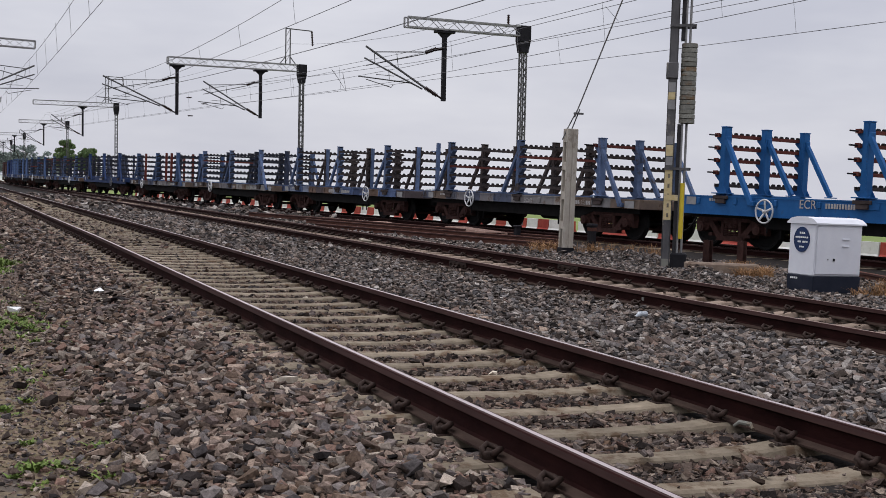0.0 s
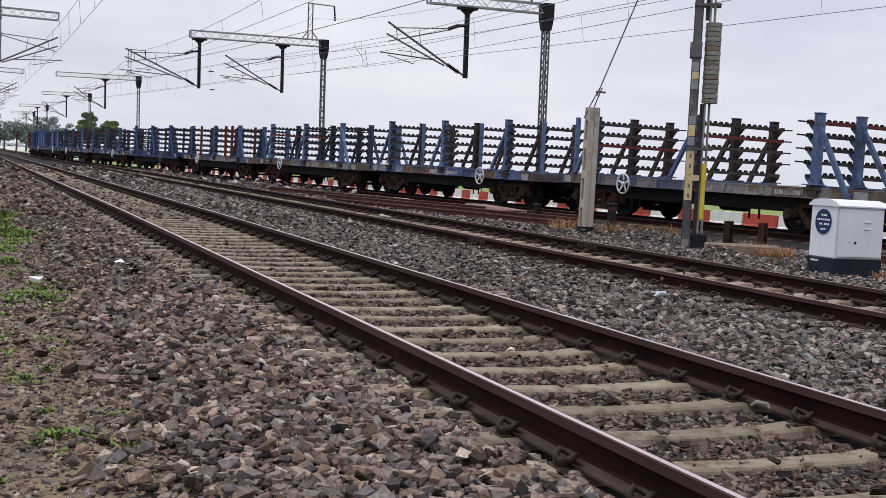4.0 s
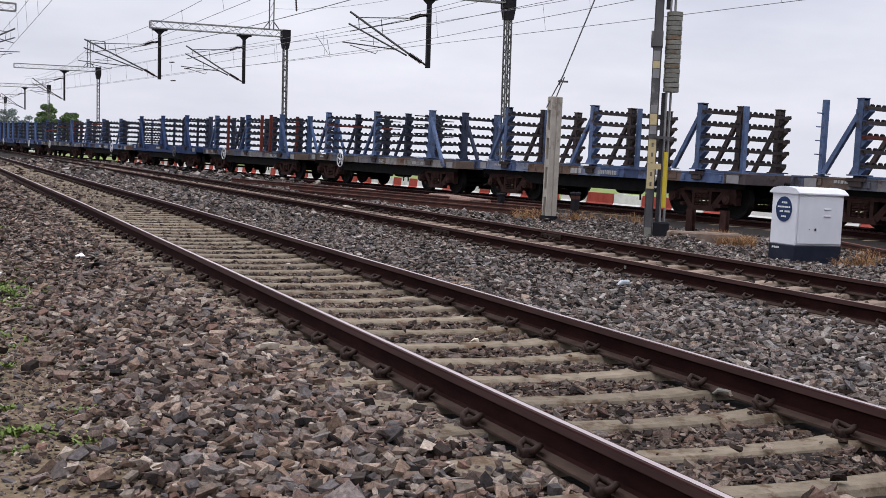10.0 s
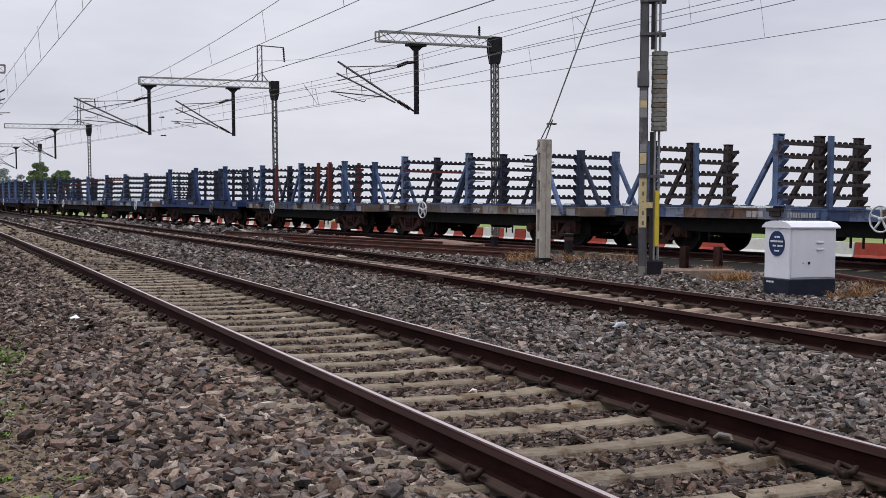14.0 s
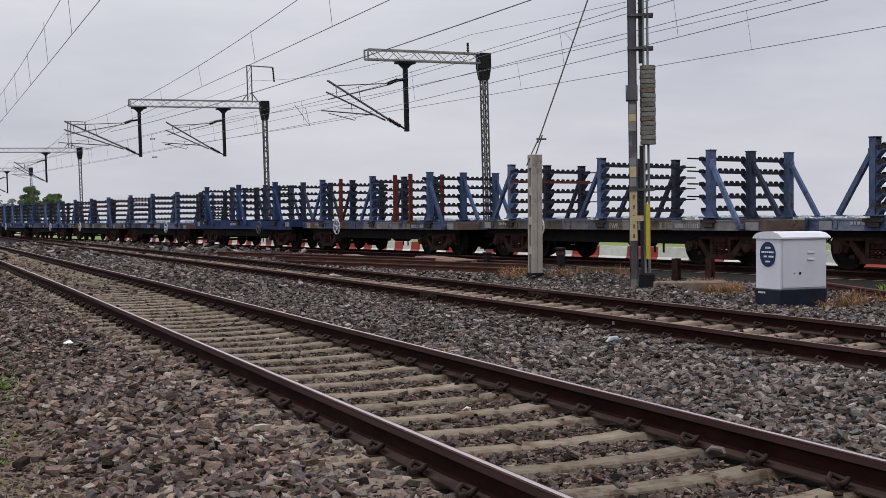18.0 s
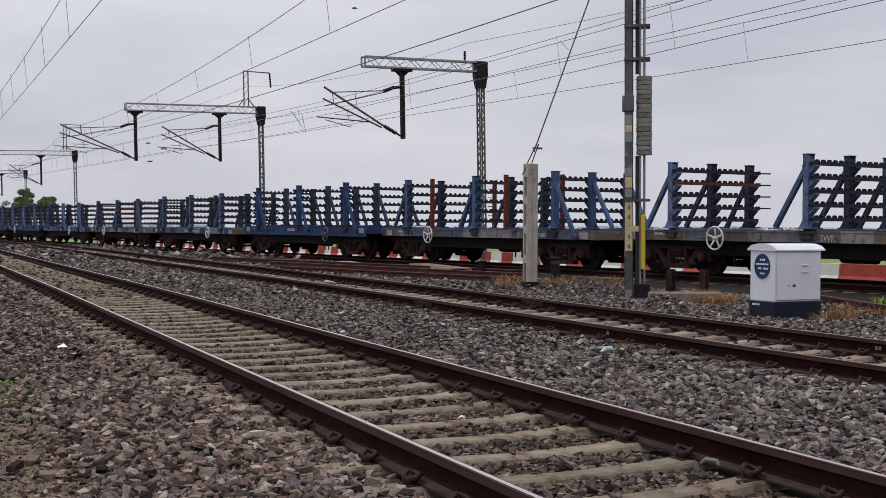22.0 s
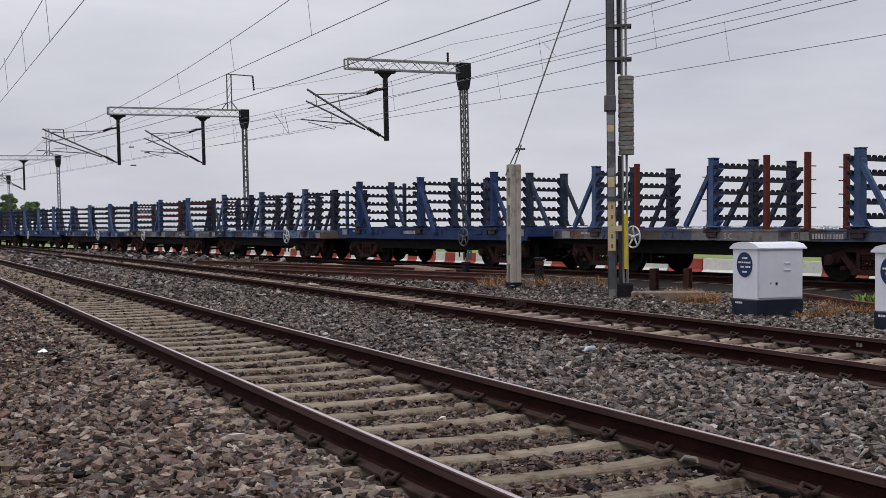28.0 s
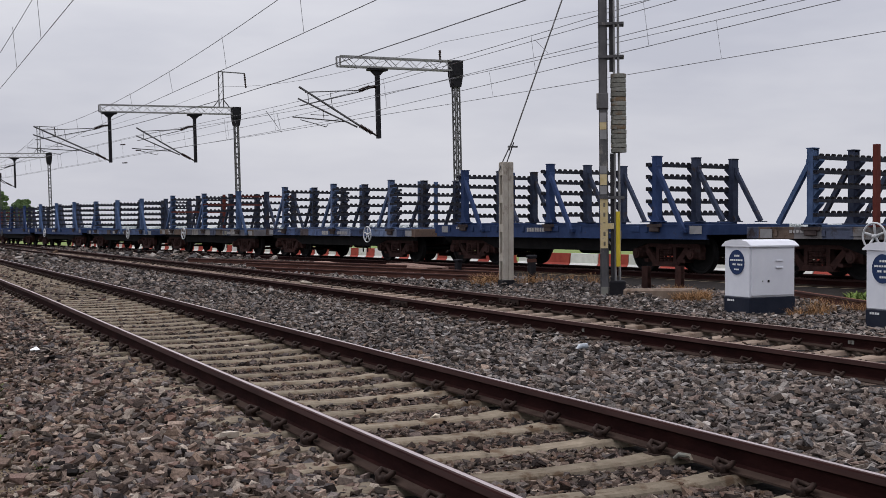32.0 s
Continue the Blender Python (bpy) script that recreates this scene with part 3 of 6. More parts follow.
def clip_shape(s, m):
    """A bent spring clip with its shoulder, on the +x side of a rail."""
    pts = [(0.11, -0.05, -0.150), (0.115, 0.02, -0.145), (0.105, 0.055, -0.125), (0.075, 0.045, -0.112), (0.062, 0.005, -0.128),
           (0.070, -0.035, -0.120), (0.10, -0.055, -0.108), (0.135, -0.035, -0.125), (0.14, 0.02, -0.15)]
    s.rod([m @ Vector(p) for p in pts], 0.016, 6)
    s.box(0.085, 0.15, -0.035, 0.035, -0.178, -0.128, bevel=0.008, m=m)
    s.box(0.075, 0.16, -0.06, 0.06, -0.180, -0.166, m=m)


clip_one = Shape()
clip_shape(clip_one, Matrix.Identity(4))
clip_mesh = clip_one.mesh("rail_clip", M["clip"], smooth=True)
sleeper_a = sleeper_mesh("sleeper", M["concrete_sleeper"])
sleeper_b = sleeper_mesh("sleeper", M["tan_sleeper"])


def track(name, label, centre, ys, head, y_from, y_to, phase, single, clips_single, step=0.6, tie=None):
    """A track as a piece of the setting: two rails, sleepers and clips. centre(y) gives x, slope and z."""
    root = tagged(new(name), label, "railway track", kind="structure")
    tie = tie or sleeper_a
    for side in (-1, 1):
        pts = []
        for y in ys:
            x, sl, z = centre(y)
            c = 1 / math.hypot(1, sl)
            pts.append((x + side * GAUGE * c, y - side * GAUGE * sl * c, z))
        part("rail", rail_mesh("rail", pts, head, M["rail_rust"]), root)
    far, y, count = Shape(), phase - step * math.ceil((phase - y_from) / step), 0
    rest = Shape()
    while y < y_to:
        x, sl, z = centre(y)
        m = pose(x, y, z, 0, 0, math.degrees(math.atan(-sl)) + random.uniform(-0.5, 0.5))
        if y >= y_from:
            if count < single:
                part("sleeper", tie, root, m)
            else:
                far.add([m @ v.co for v in tie.vertices], [tuple(p.vertices) for p in tie.polygons])
            for side in (-1, 1):
                for out in (-1, 1):
                    mm = m @ pose(side * GAUGE, 0, 0, 0, 0, 0 if out > 0 else 180)
                    if count < clips_single:
                        part("rail_clip", clip_mesh, root, mm)
                    elif count < clips_single + 60:
                        rest.add([mm @ v.co for v in clip_mesh.vertices], [tuple(p.vertices) for p in clip_mesh.polygons])
            count += 1
        y += step
    if far.v:
        tagged(part("sleepers", mesh_of("sleepers", far.v, far.f, tie.materials[0]), root), kind="stuff")
    if rest.v:
        tagged(part("rail_clips", mesh_of("rail_clips", rest.v, rest.f, M["clip"], smooth=True), root), kind="stuff")
    return root


def centre_a(y):
    return 0.0, 0.0, grade(y)


def centre_b(y):
    return B_X, 0.0, grade(y)


def centre_c(y):
    x, sl = line_c(y)
    return x, sl, z_c(y)


SLEEPER_PHASE = 0.237


# ---- the train: flat wagons with racks for long rails ----
WAGON = 13.72            # from coupling to coupling
HALF = 6.18              # half the frame's length
DECK = 1.16
RACKS = (-4.47, 0.0, 4.47)
POST_X = (-1.38, 0.0, 1.38)
SIDE_X = 1.42            # half the width over the side channels
_made = {}


def cached(key, build):
    if key not in _made:
        _made[key] = build()
    return _made[key]


def frame_mesh(sole, deep):
    """Side channels with their flanges and stake pockets, deck and end beams of a wagon."""
    s = Shape()
    for side in (-1, 1):
        def slab(inner, outer, y0, y1, z0, z1, bevel=0.0):
            s.box(min(side * inner, side * outer), max(side * inner, side * outer), y0, y1, z0, z1, 0, bevel)
        slab(SIDE_X - 0.03, SIDE_X, -HALF, HALF, DECK - deep, DECK)
        slab(SIDE_X - 0.10, SIDE_X + 0.014, -HALF, HALF, DECK - 0.022, DECK + 0.012)
        slab(SIDE_X - 0.10, SIDE_X + 0.014, -HALF, HALF, DECK - deep - 0.01, DECK - deep + 0.014)
        for k in range(9):
            y = -5.4 + k * 1.35
            slab(SIDE_X + 0.002, SIDE_X + 0.032, y - 0.05, y + 0.05, DECK - 0.20, DECK - 0.05, 0.01)
        for k in range(3):
            y = -3.6 + k * 3.4
            slab(SIDE_X + 0.002, SIDE_X + 0.020, y - 0.16, y + 0.16, DECK - 0.19, DECK - 0.04, 0.006)
    for e in (-1, 1):
        s.box(-SIDE_X - 0.02, SIDE_X + 0.02, min(e * HALF, e * (HALF + 0.10)), max(e * HALF, e * (HALF + 0.10)), DECK - 0.26, DECK + 0.015, 0, 0.012)
    s.box(-SIDE_X + 0.11, SIDE_X - 0.11, -HALF, HALF, DECK - 0.05, DECK - 0.006, 1)
    return s.mesh("side_frame", [sole, M["sole_grey"]])


def pocket_mesh():
    """The dark socket on the side channel below an outer post."""
    s = Shape()
    s.box(-0.075, 0.0, -0.25, 0.25, -0.055, 0.03, bevel=0.01)
    s.box(-0.06, 0.0, -0.17, 0.17, -0.17, -0.05, bevel=0.01)
    return s.mesh("stake_pocket", M["post_brown"])


def under_mesh():
    """Centre sill, fish-bellied girders, cross bearers, brake gear and air tanks."""
    s = Shape()
    s.box(-0.22, 0.22, -HALF, HALF, DECK - 0.52, DECK - 0.06)
    for side in (-1, 1):
        x = side * 1.18
        s.prism([(-4.2, DECK - 0.28), (4.2, DECK - 0.28), (3.1, DECK - 0.62), (-3.1, DECK - 0.62)], "x", x - 0.02, x + 0.02)
        s.prism([(-4.0, DECK - 0.28), (4.0, DECK - 0.28), (2.9, DECK - 0.58), (-2.9, DECK - 0.58)], "x", side * 0.6 - 0.015, side * 0.6 + 0.015)
        s.box(min(x - side * 0.02, x + side * 0.03), max(x - side * 0.02, x + side * 0.03), -HALF + 0.15, HALF - 0.15, DECK - 0.40, DECK - 0.20)
    for k in range(7):
        y = -3.6 + k * 1.2
        s.box(-1.3, 1.3, y - 0.04, y + 0.04, DECK - 0.30, DECK - 0.06)
    s.rod([(-0.55, -1.3, 0.62), (-0.55, -0.4, 0.62)], 0.19, 12)
    s.rod([(0.5, 0.5, 0.66), (0.5, 1.0, 0.66)], 0.16, 12)
    s.rod([(-0.9, -4.0, 0.55), (-0.9, 4.0, 0.55)], 0.022, 6)
    s.rod([(0.3, -HALF - 0.1, 0.78), (0.3, HALF + 0.1, 0.78)], 0.03, 6)
    for y in (-2.4, 2.4):
        s.beam((-1.16, y, 0.62), (-1.16, y, 0.30), 0.03, 0.05)
        s.beam((-1.16, y + 0.35, 0.62), (-1.16, y + 0.35, 0.30), 0.03, 0.05)
    return s.mesh("underframe", M["black_under"])


def bolster_mesh():
    s = Shape()
    s.box(-1.15, 1.15, -0.22, 0.22, 0.48, 0.74, bevel=0.03)
    s.rod([(0, 0, 0.7), (0, 0, 0.92)], 0.2, 12)
    for side in (-1, 1):
        for k in (-0.16, 0.0, 0.16):
            pts = [(side * 1.05 + 0.06 * math.cos(a), k + 0.06 * math.sin(a), 0.30 + 0.011 * a) for a in np.linspace(0, 14, 24)]
            s.rod(pts, 0.014, 5)
    s.box(-1.2, 1.2, -0.75, -0.62, 0.28, 0.36)
    s.box(-1.2, 1.2, 0.62, 0.75, 0.28, 0.36)
    return s.mesh("bogie", M["bogie_rust"])


def bogie_side_mesh():
    """A cast three-piece side frame: top member, two raking legs, bottom spring seat, pedestals and axle boxes."""
    s = Shape()
    s.prism([(-1.26, 0.60), (-1.20, 0.76), (-0.80, 0.83), (0.80, 0.83), (1.20, 0.76), (1.26, 0.60), (1.22, 0.52), (0.84, 0.67), (-0.84, 0.67), (-1.22, 0.52)], "x", -0.10, 0.09)
    for e in (-1, 1):
        s.prism([(e * 0.90, 0.68), (e * 0.72, 0.70), (e * 0.30, 0.27), (e * 0.46, 0.19)][::e], "x", -0.09, 0.08)
        s.prism([(e * 1.24, 0.62), (e * 1.10, 0.64), (e * 1.08, 0.40), (e * 1.24, 0.36)][::e], "x", -0.09, 0.08)
        s.prism([(e * 0.92, 0.66), (e * 0.78, 0.66), (e * 0.82, 0.42), (e * 0.92, 0.40)][::e], "x", -0.09, 0.08)
        s.box(-0.15, 0.12, min(e * 0.86, e * 1.14), max(e * 0.86, e * 1.14), 0.38, 0.62, bevel=0.04)
        s.rod([(-0.22, e * 1.0, 0.5), (0.12, e * 1.0, 0.5)], 0.13, 12)
        s.rod([(-0.24, e * 1.0, 0.5), (-0.21, e * 1.0, 0.5)], 0.075, 8)
        s.box(-0.09, 0.09, min(e * 0.26, e * 0.36), max(e * 0.26, e * 0.36), 0.28, 0.70)
    s.prism([(-0.50, 0.17), (0.50, 0.17), (0.42, 0.30), (-0.42, 0.30)], "x", -0.12, 0.10)
    for k in (-0.15, 0.0, 0.15):
        for j in range(5):
            z = 0.32 + j * 0.06
            s.rod([(-0.07, k, z), (-0.07, k, z + 0.035)], 0.066, 8)
    s.box(-0.12, 0.05, -0.24, 0.24, 0.60, 0.70, bevel=0.02)
    return s.mesh("side_frame", M["bogie_rust"])


def wheelset_mesh():
    s = Shape()
    s.rod([(-1.1, 0, 0), (1.1, 0, 0)], 0.075, 10)
    for side in (-1, 1):
        c = side * GAUGE
        prof = [(c - 0.065, 0.07), (c - 0.065, 0.15), (c - 0.02, 0.20), (c - 0.02, 0.40), (c - 0.06, 0.43), (c - 0.06, 0.49), (c + 0.03, 0.50), (c + 0.045, 0.528),
                (c + 0.065, 0.528), (c + 0.065, 0.43), (c + 0.03, 0.40), (c + 0.02, 0.20), (c + 0.06, 0.15), (c + 0.06, 0.07)]
        if side > 0:
            prof = [(2 * c - x, r) for x, r in prof]
        n = 28
        vs = [(x, r * math.cos(2 * math.pi * j / n), r * math.sin(2 * math.pi * j / n)) for x, r in prof for j in range(n)]
        fs = [(k * n + j, k * n + (j + 1) % n, k * n + n + (j + 1) % n, k * n + n + j) for k in range(len(prof) - 1) for j in range(n)]
        s.add(vs, fs)
    return s.mesh("wheelset", M["black_under"])


def post_mesh(mat, high=1.68):
    """A welded channel upright with a base plate, a cap and stepped gussets that carry the bars (on the +y side)."""
    s = Shape()
    s.box(-0.10, 0.10, -0.10, -0.07, 0, high, bevel=0.008)
    s.box(-0.10, -0.075, -0.07, 0.07, 0, high)
    s.box(0.075, 0.10, -0.07, 0.07, 0, high)
    s.box(-0.075, 0.075, -0.07, 0.05, 0.02, high - 0.03)
    s.box(-0.115, 0.115, -0.115, 0.085, high, high + 0.025, bevel=0.006)
    s.box(-0.17, 0.17, -0.20, 0.26, 0, 0.03, bevel=0.006)
    for k in range(5):
        z = 0.16 + k * 0.315
        s.prism([(0.05, z - 0.19), (0.05, z + 0.02), (0.24, z + 0.02), (0.24, z - 0.015)], "x", -0.085, 0.085)
    for side in (-1, 1):
        s.prism([(-0.07, 0.03), (-0.20, 0.03), (-0.07, 0.24)], "x", side * 0.09 - 0.008, side * 0.09 + 0.008)
    return s.mesh("post", mat)


def strut_mesh(mat, outer):
    """A raking tube from a post's head; the outer ones run down outside the side channel."""
    s = Shape()
    if outer:
        s.beam((-0.07, -0.10, 1.36), (-0.11, -1.10, -0.23), 0.095, 0.11, up=(0, 1, 0))
        s.box(-0.15, -0.05, -1.20, -1.0, -0.27, -0.16, bevel=0.008)
        s.box(-0.10, 0.05, -0.16, -0.09, 1.26, 1.46, bevel=0.01)
    else:
        s.beam((0, -0.10, 1.36), (0, -0.98, 0.03), 0.095, 0.11, up=(0, 1, 0))
        s.box(-0.10, 0.10, -1.12, -0.86, 0, 0.025, bevel=0.005)
        s.box(-0.06, 0.06, -0.16, -0.09, 1.26, 1.46, bevel=0.01)
    return s.mesh("strut", mat)


def bar_mesh(mat, pins, reach=0.16):
    """A roller bar: a channel with a row of flanged rollers standing on it, and a thin pin beyond one end."""
    s = Shape()
    s.box(-1.50, 1.50, 0.10, 0.22, 0, 0.02)
    s.box(-1.50, 1.50, 0.10, 0.116, 0.02, 0.082)
    s.box(-1.50, 1.50, 0.204, 0.22, 0.02, 0.082)
    for k in range(14):
        x = -1.30 + k * 0.2
        s.rod([(x - 0.036, 0.16, 0.092), (x + 0.036, 0.16, 0.092)], 0.046, 8, 1)
        s.rod([(x - 0.06, 0.16, 0.075), (x + 0.06, 0.16, 0.075)], 0.026, 6, 1)
    if pins:
        x = pins * 1.49
        s.rod([(x, 0.17, 0.045), (x + pins * reach, 0.17, 0.05)], 0.021, 6, 1)
        s.box(min(x, x + pins * 0.05), max(x, x + pins * 0.05), 0.10, 0.24, 0.0, 0.10)
    return s.mesh("roller_bar", [mat, M["roller"]])


def lone_mesh(mat, side):
    """A loose upright; side: where its pins stick out (0: none)."""
    s = Shape()
    s.box(-0.065, 0.065, -0.055, 0.055, 0, 1.74, bevel=0.008)
    s.box(-0.13, 0.13, -0.11, 0.11, 0, 0.03)
    if side:
        for k in range(4):
            s.rod([(side * 0.06, 0, 0.5 + k * 0.31), (side * 0.27, 0, 0.5 + k * 0.31)], 0.014, 5)
    return s.mesh("stanchion", mat)


def handwheel_mesh(mat):
    s = Shape()
    r = 0.28
    ring = [(0, r * math.cos(a), r * math.sin(a)) for a in np.linspace(0, 2 * math.pi, 25)]
    s.rod(ring, 0.021, 8, caps=False)
    for k in range(5):
        a = 0.3 + k * 2 * math.pi / 5
        s.beam((0.03, 0.04 * math.cos(a), 0.04 * math.sin(a)), (0, r * math.cos(a), r * math.sin(a)), 0.05, 0.016, up=(1, 0, 0))
    s.rod([(-0.03, 0, 0), (0.10, 0, 0)], 0.045, 10)
    return s.mesh("handwheel", mat, smooth=True)


def coupler_mesh():
    s = Shape()
    s.box(-0.13, 0.13, 0, 0.34, DECK - 0.30 - 0.14, DECK - 0.30 + 0.14, bevel=0.04)
    s.box(-0.19, 0.10, 0.30, 0.66, DECK - 0.30 - 0.16, DECK - 0.30 + 0.16, bevel=0.06)
    s.box(0.04, 0.17, 0.42, 0.74, DECK - 0.30 - 0.13, DECK - 0.30 + 0.13, bevel=0.05)
    return s.mesh("coupler", M["black_under"])


def hose_mesh():
    s = Shape()
    for x, sag in ((-0.62, 0.40), (-0.42, 0.26)):
        pts = [(x + 0.05 * u, 0.02 + 0.66 * u, DECK - 0.34 - sag * 4 * u * (1 - u * 0.5) * 0.62) for u in np.linspace(0, 1, 12)]
        s.rod(pts, 0.026, 7)
    return s.mesh("air_hose", M["hose"], smooth=True)


def plate_mesh(mat, w, h):
    s = Shape()
    s.box(-0.006, 0, -w / 2, w / 2, -h / 2, h / 2)
    return s.mesh("marking_plate", mat)


def bars_mesh(widths, h, gap=0.03):
    """Unreadable writing as a row of plain bars."""
    s, y = Shape(), 0.0
    for w in widths:
        s.box(-0.004, 0, y - w, y, 0, h)
        y -= w + gap
    return s.mesh("lettering", M["stencil"])


def letters_mesh(text, size):
    """Built-in lettering on a side that faces -x, read from there."""
    cu = bpy.data.curves.new("lettering", "FONT")
    cu.body, cu.size, cu.extrude = text, size, 0.002
    ob = bpy.data.objects.new("lettering", cu)
    scene.collection.objects.link(ob)
    me = bpy.data.meshes.new_from_object(ob.evaluated_get(bpy.context.evaluated_depsgraph_get()))
    bpy.data.objects.remove(ob)
    me.transform(pose(0, 0, 0, 90, 0, -90))
    me.materials.clear()
    me.materials.append(M["stencil"])
    return me


# one row a wagon: rack paint, side paint, which way each rack's struts lean (R towards the camera, L away), place of its handwheel,
# writing, paint of odd posts as (rack, index), tone of the bars, length of the pins, and how far the wagon stands off its even place
TRAIN = [
    ("fresh", "fresh", "RRR", 2.87, "ECR", {}, "red", 0.30, -0.30),
    ("faded", "sole_grey", "RLL", 2.65, "ECoR", {(0, 1): "faded", (0, 2): "faded"}, "some", 0.40, -0.05),
    ("faded", "sole_blue", "LLL", -3.2, "", {}, "dark", 0.12, 0.12),
    ("faded", "sole_grey", "RLL", 2.62, "SWR", {(0, 2): "faded"}, "dark", 0.50, 0.02),
    ("mid", "sole_grey", "RLL", 2.60, "S C", {(0, 1): "mid", (0, 2): "mid"}, "dark", 0.10, 0.04),
    ("deep", "deep", "RRR", -3.0, "", {}, "dark", 0.10, 0.0),
    ("faded", "sole_blue", "LLL", -3.2, "", {}, "dark", 0.10, 0.04),
    ("mid", "sole_grey", "RLL", 2.2, "", {}, "some", 0.10, 0.0),
    ("mid", "sole_blue", "RRL", -2.6, "", {}, "dark", 0.10, 0.0),
    ("mid", "deep", "RRR", 2.5, "", {}, "dark", 0.10, 0.0),
    ("deep", "deep", "RLR", 2.5, "", {}, "dark", 0.10, 0.0),
    ("rust", "sole_grey", "RLR", 2.5, "", {}, "red", 0.10, 0.0),
]
# loose stanchions that stand by the racks: wagon, then across, along, paint and side of the pins
LONE = {1: [(-1.30, 5.5, "faded", -1)], 2: [(-0.16, -4.86, "faded", 0), (0.0, -0.42, "faded", 0), (-0.1, 4.08, "faded", 0)],
        4: [(-1.35, 2.75, "post_red", 0), (1.15, 2.60, "post_red", -1), (-1.30, -1.70, "post_red", 0), (-1.35, -2.95, "post_red", 1), (0.0, -2.92, "post_red", -1)],
        5: [(0.9, 0.5, "deep", 0), (0.9, 5.1, "deep", 0)], 6: [(0.05, -4.15, "faded", 0), (0.9, -3.9, "mid", 0), (0.1, 0.4, "faded", 0), (0.1, 4.9, "faded", 0)], 7: [(0.0, 0.8, "post_red", 0)]}
LABELS = {"fresh": "bright blue flat wagon with rail-carrying racks, on the far track",
          "faded": "faded blue and rusty flat wagon with rail-carrying racks",
          "mid": "worn blue flat wagon with rail-carrying racks, grimy below",
          "deep": "deep blue flat wagon with rail-carrying racks, black underframe"}
LABELS["rust"] = "rust-brown flat wagon with racks at the tail of the train"
DEEP = {"fresh": (0.46, 0.14), "deep": (0.36, 0.09)}   # depth of the side channel and how much higher the deck lies


def build_wagon(row):
    paint, side, lean, wheel_y, word, odd, bars, reach, _ = row
    blue = BLUES[paint]
    number = TRAIN.index(row)
    word_y = 1.95 if side in BLUES else -0.47
    bars_y = 1.15 if side in BLUES else -0.45 if side == "sole_blue" else -3.15
    sole = BLUES.get(side) or M[side]
    deep, raised = DEEP.get(side, (0.24, -0.01))
    up = pose(0, 0, raised)
    face = -SIDE_X - 0.014
    w = tagged(new("rail_wagon"), LABELS[paint], "flat wagon", "wagons of the train")
    part("deck_frame", cached(("frame", side), lambda: frame_mesh(sole, deep)), w, up)
    part("underframe", cached("under", under_mesh), w, label="black centre sill, girders and brake gear")
    for e in (-1, 1):
        bog = part("bogie", cached("bolster", bolster_mesh), w, pose(0, e * 4.47, 0), "rust-brown cast bogie")
        for sx in (-1, 1):
            part("side_frame", cached("bside", bogie_side_mesh), bog, pose(sx * 1.06, 0, 0, 0, 0, 0 if sx < 0 else 180))
        for sy in (-1, 1):
            ws = part("wheelset", cached("wheels", wheelset_mesh), bog, pose(0, sy * 1.0, 0.5))
            WHEELS.append(ws)
        part("coupler", cached("coupler", coupler_mesh), w, pose(0, e * (HALF + 0.05), 0, 0, 0, 0 if e > 0 else 180))
        part("air_hose", cached("hose", hose_mesh), w, pose(0, e * (HALF + 0.08), 0, 0, 0, 0 if e > 0 else 180), "black rubber brake hoses")
    for r, (y, d) in enumerate(zip(RACKS, lean)):
        turn = 0 if d == "R" else 180
        base = cached(("sill", paint), lambda: Shape().box(-1.40, 1.40, -0.14, 0.26, 0, 0.05, bevel=0.01).mesh("rack", blue))
        rack = part("rack", base, w, up @ pose(0, y + (0.09 if d == "R" else -0.09), DECK + 0.012, 0, 0, turn))
        part("stake_pocket", cached("pocket", pocket_mesh), w, up @ pose(-SIDE_X - 0.014, y + (0.09 if d == "R" else -0.09), DECK - 0.01), "dark welded stake pocket")
        for k, x in enumerate(POST_X):
            px = x if d == "R" else -x
            key = odd.get((r, k)) or (("post_brown" if number < 3 else "post_dim") if paint != "fresh" and k > 0 else None)
            pm = (BLUES.get(key) or M[key]) if key else blue
            part("post", cached(("post", key or paint), lambda: post_mesh(pm)), rack, pose(px, 0, 0.05))
            side_strut = k == 0 or k == 2
            sm = blue if paint == "fresh" or k == 0 or key in BLUES else M["post_brown" if number < 3 else "post_dim"]
            part("strut", cached(("strut", sm.name, side_strut, px < 0), lambda: strut_mesh(sm, side_strut and px < 0)), rack, pose(px, 0, 0.05))
        for k in range(5):
            red = bars == "red" and k > 0 or bars == "some" and (r + k) % 7 == 4 or number == 3 and (r, k) == (2, 3)
            bm_key = "bar_red" if red else "bar_dark" if number < 3 else "bar_blue"
            pins = -1 if k and (r + k) % 9 else 0
            part("roller_bar", cached((bm_key, pins, reach), lambda: bar_mesh(M[bm_key], pins, reach)), rack, pose(0, 0, 0.05 + 0.175 + k * 0.315))
    for sx, sy, key, pin in LONE.get(number, ()):
        part("stanchion", cached(("lone", key, pin), lambda: lone_mesh(BLUES.get(key) or M[key], pin)), w, up @ pose(sx, sy, DECK + 0.012), "loose upright stanchion")
    part("handwheel", cached(("hand", paint == "deep"), lambda: handwheel_mesh(M["galv" if paint == "deep" else "wheel_white"])), w, pose(-1.62, wheel_y, DECK - 0.19),
         "dark spoked brake handwheel" if paint == "deep" else "white spoked brake handwheel")
    part("brake_shaft", cached("shaft", lambda: Shape().rod([(0, 0, 0.45), (0, 0, DECK - 0.22)], 0.02, 6).rod([(0, 0, DECK - 0.22), (-0.10, 0, DECK - 0.22)], 0.02, 6).mesh("brake_shaft", M["black_under"])), w, pose(-1.50, wheel_y, 0))
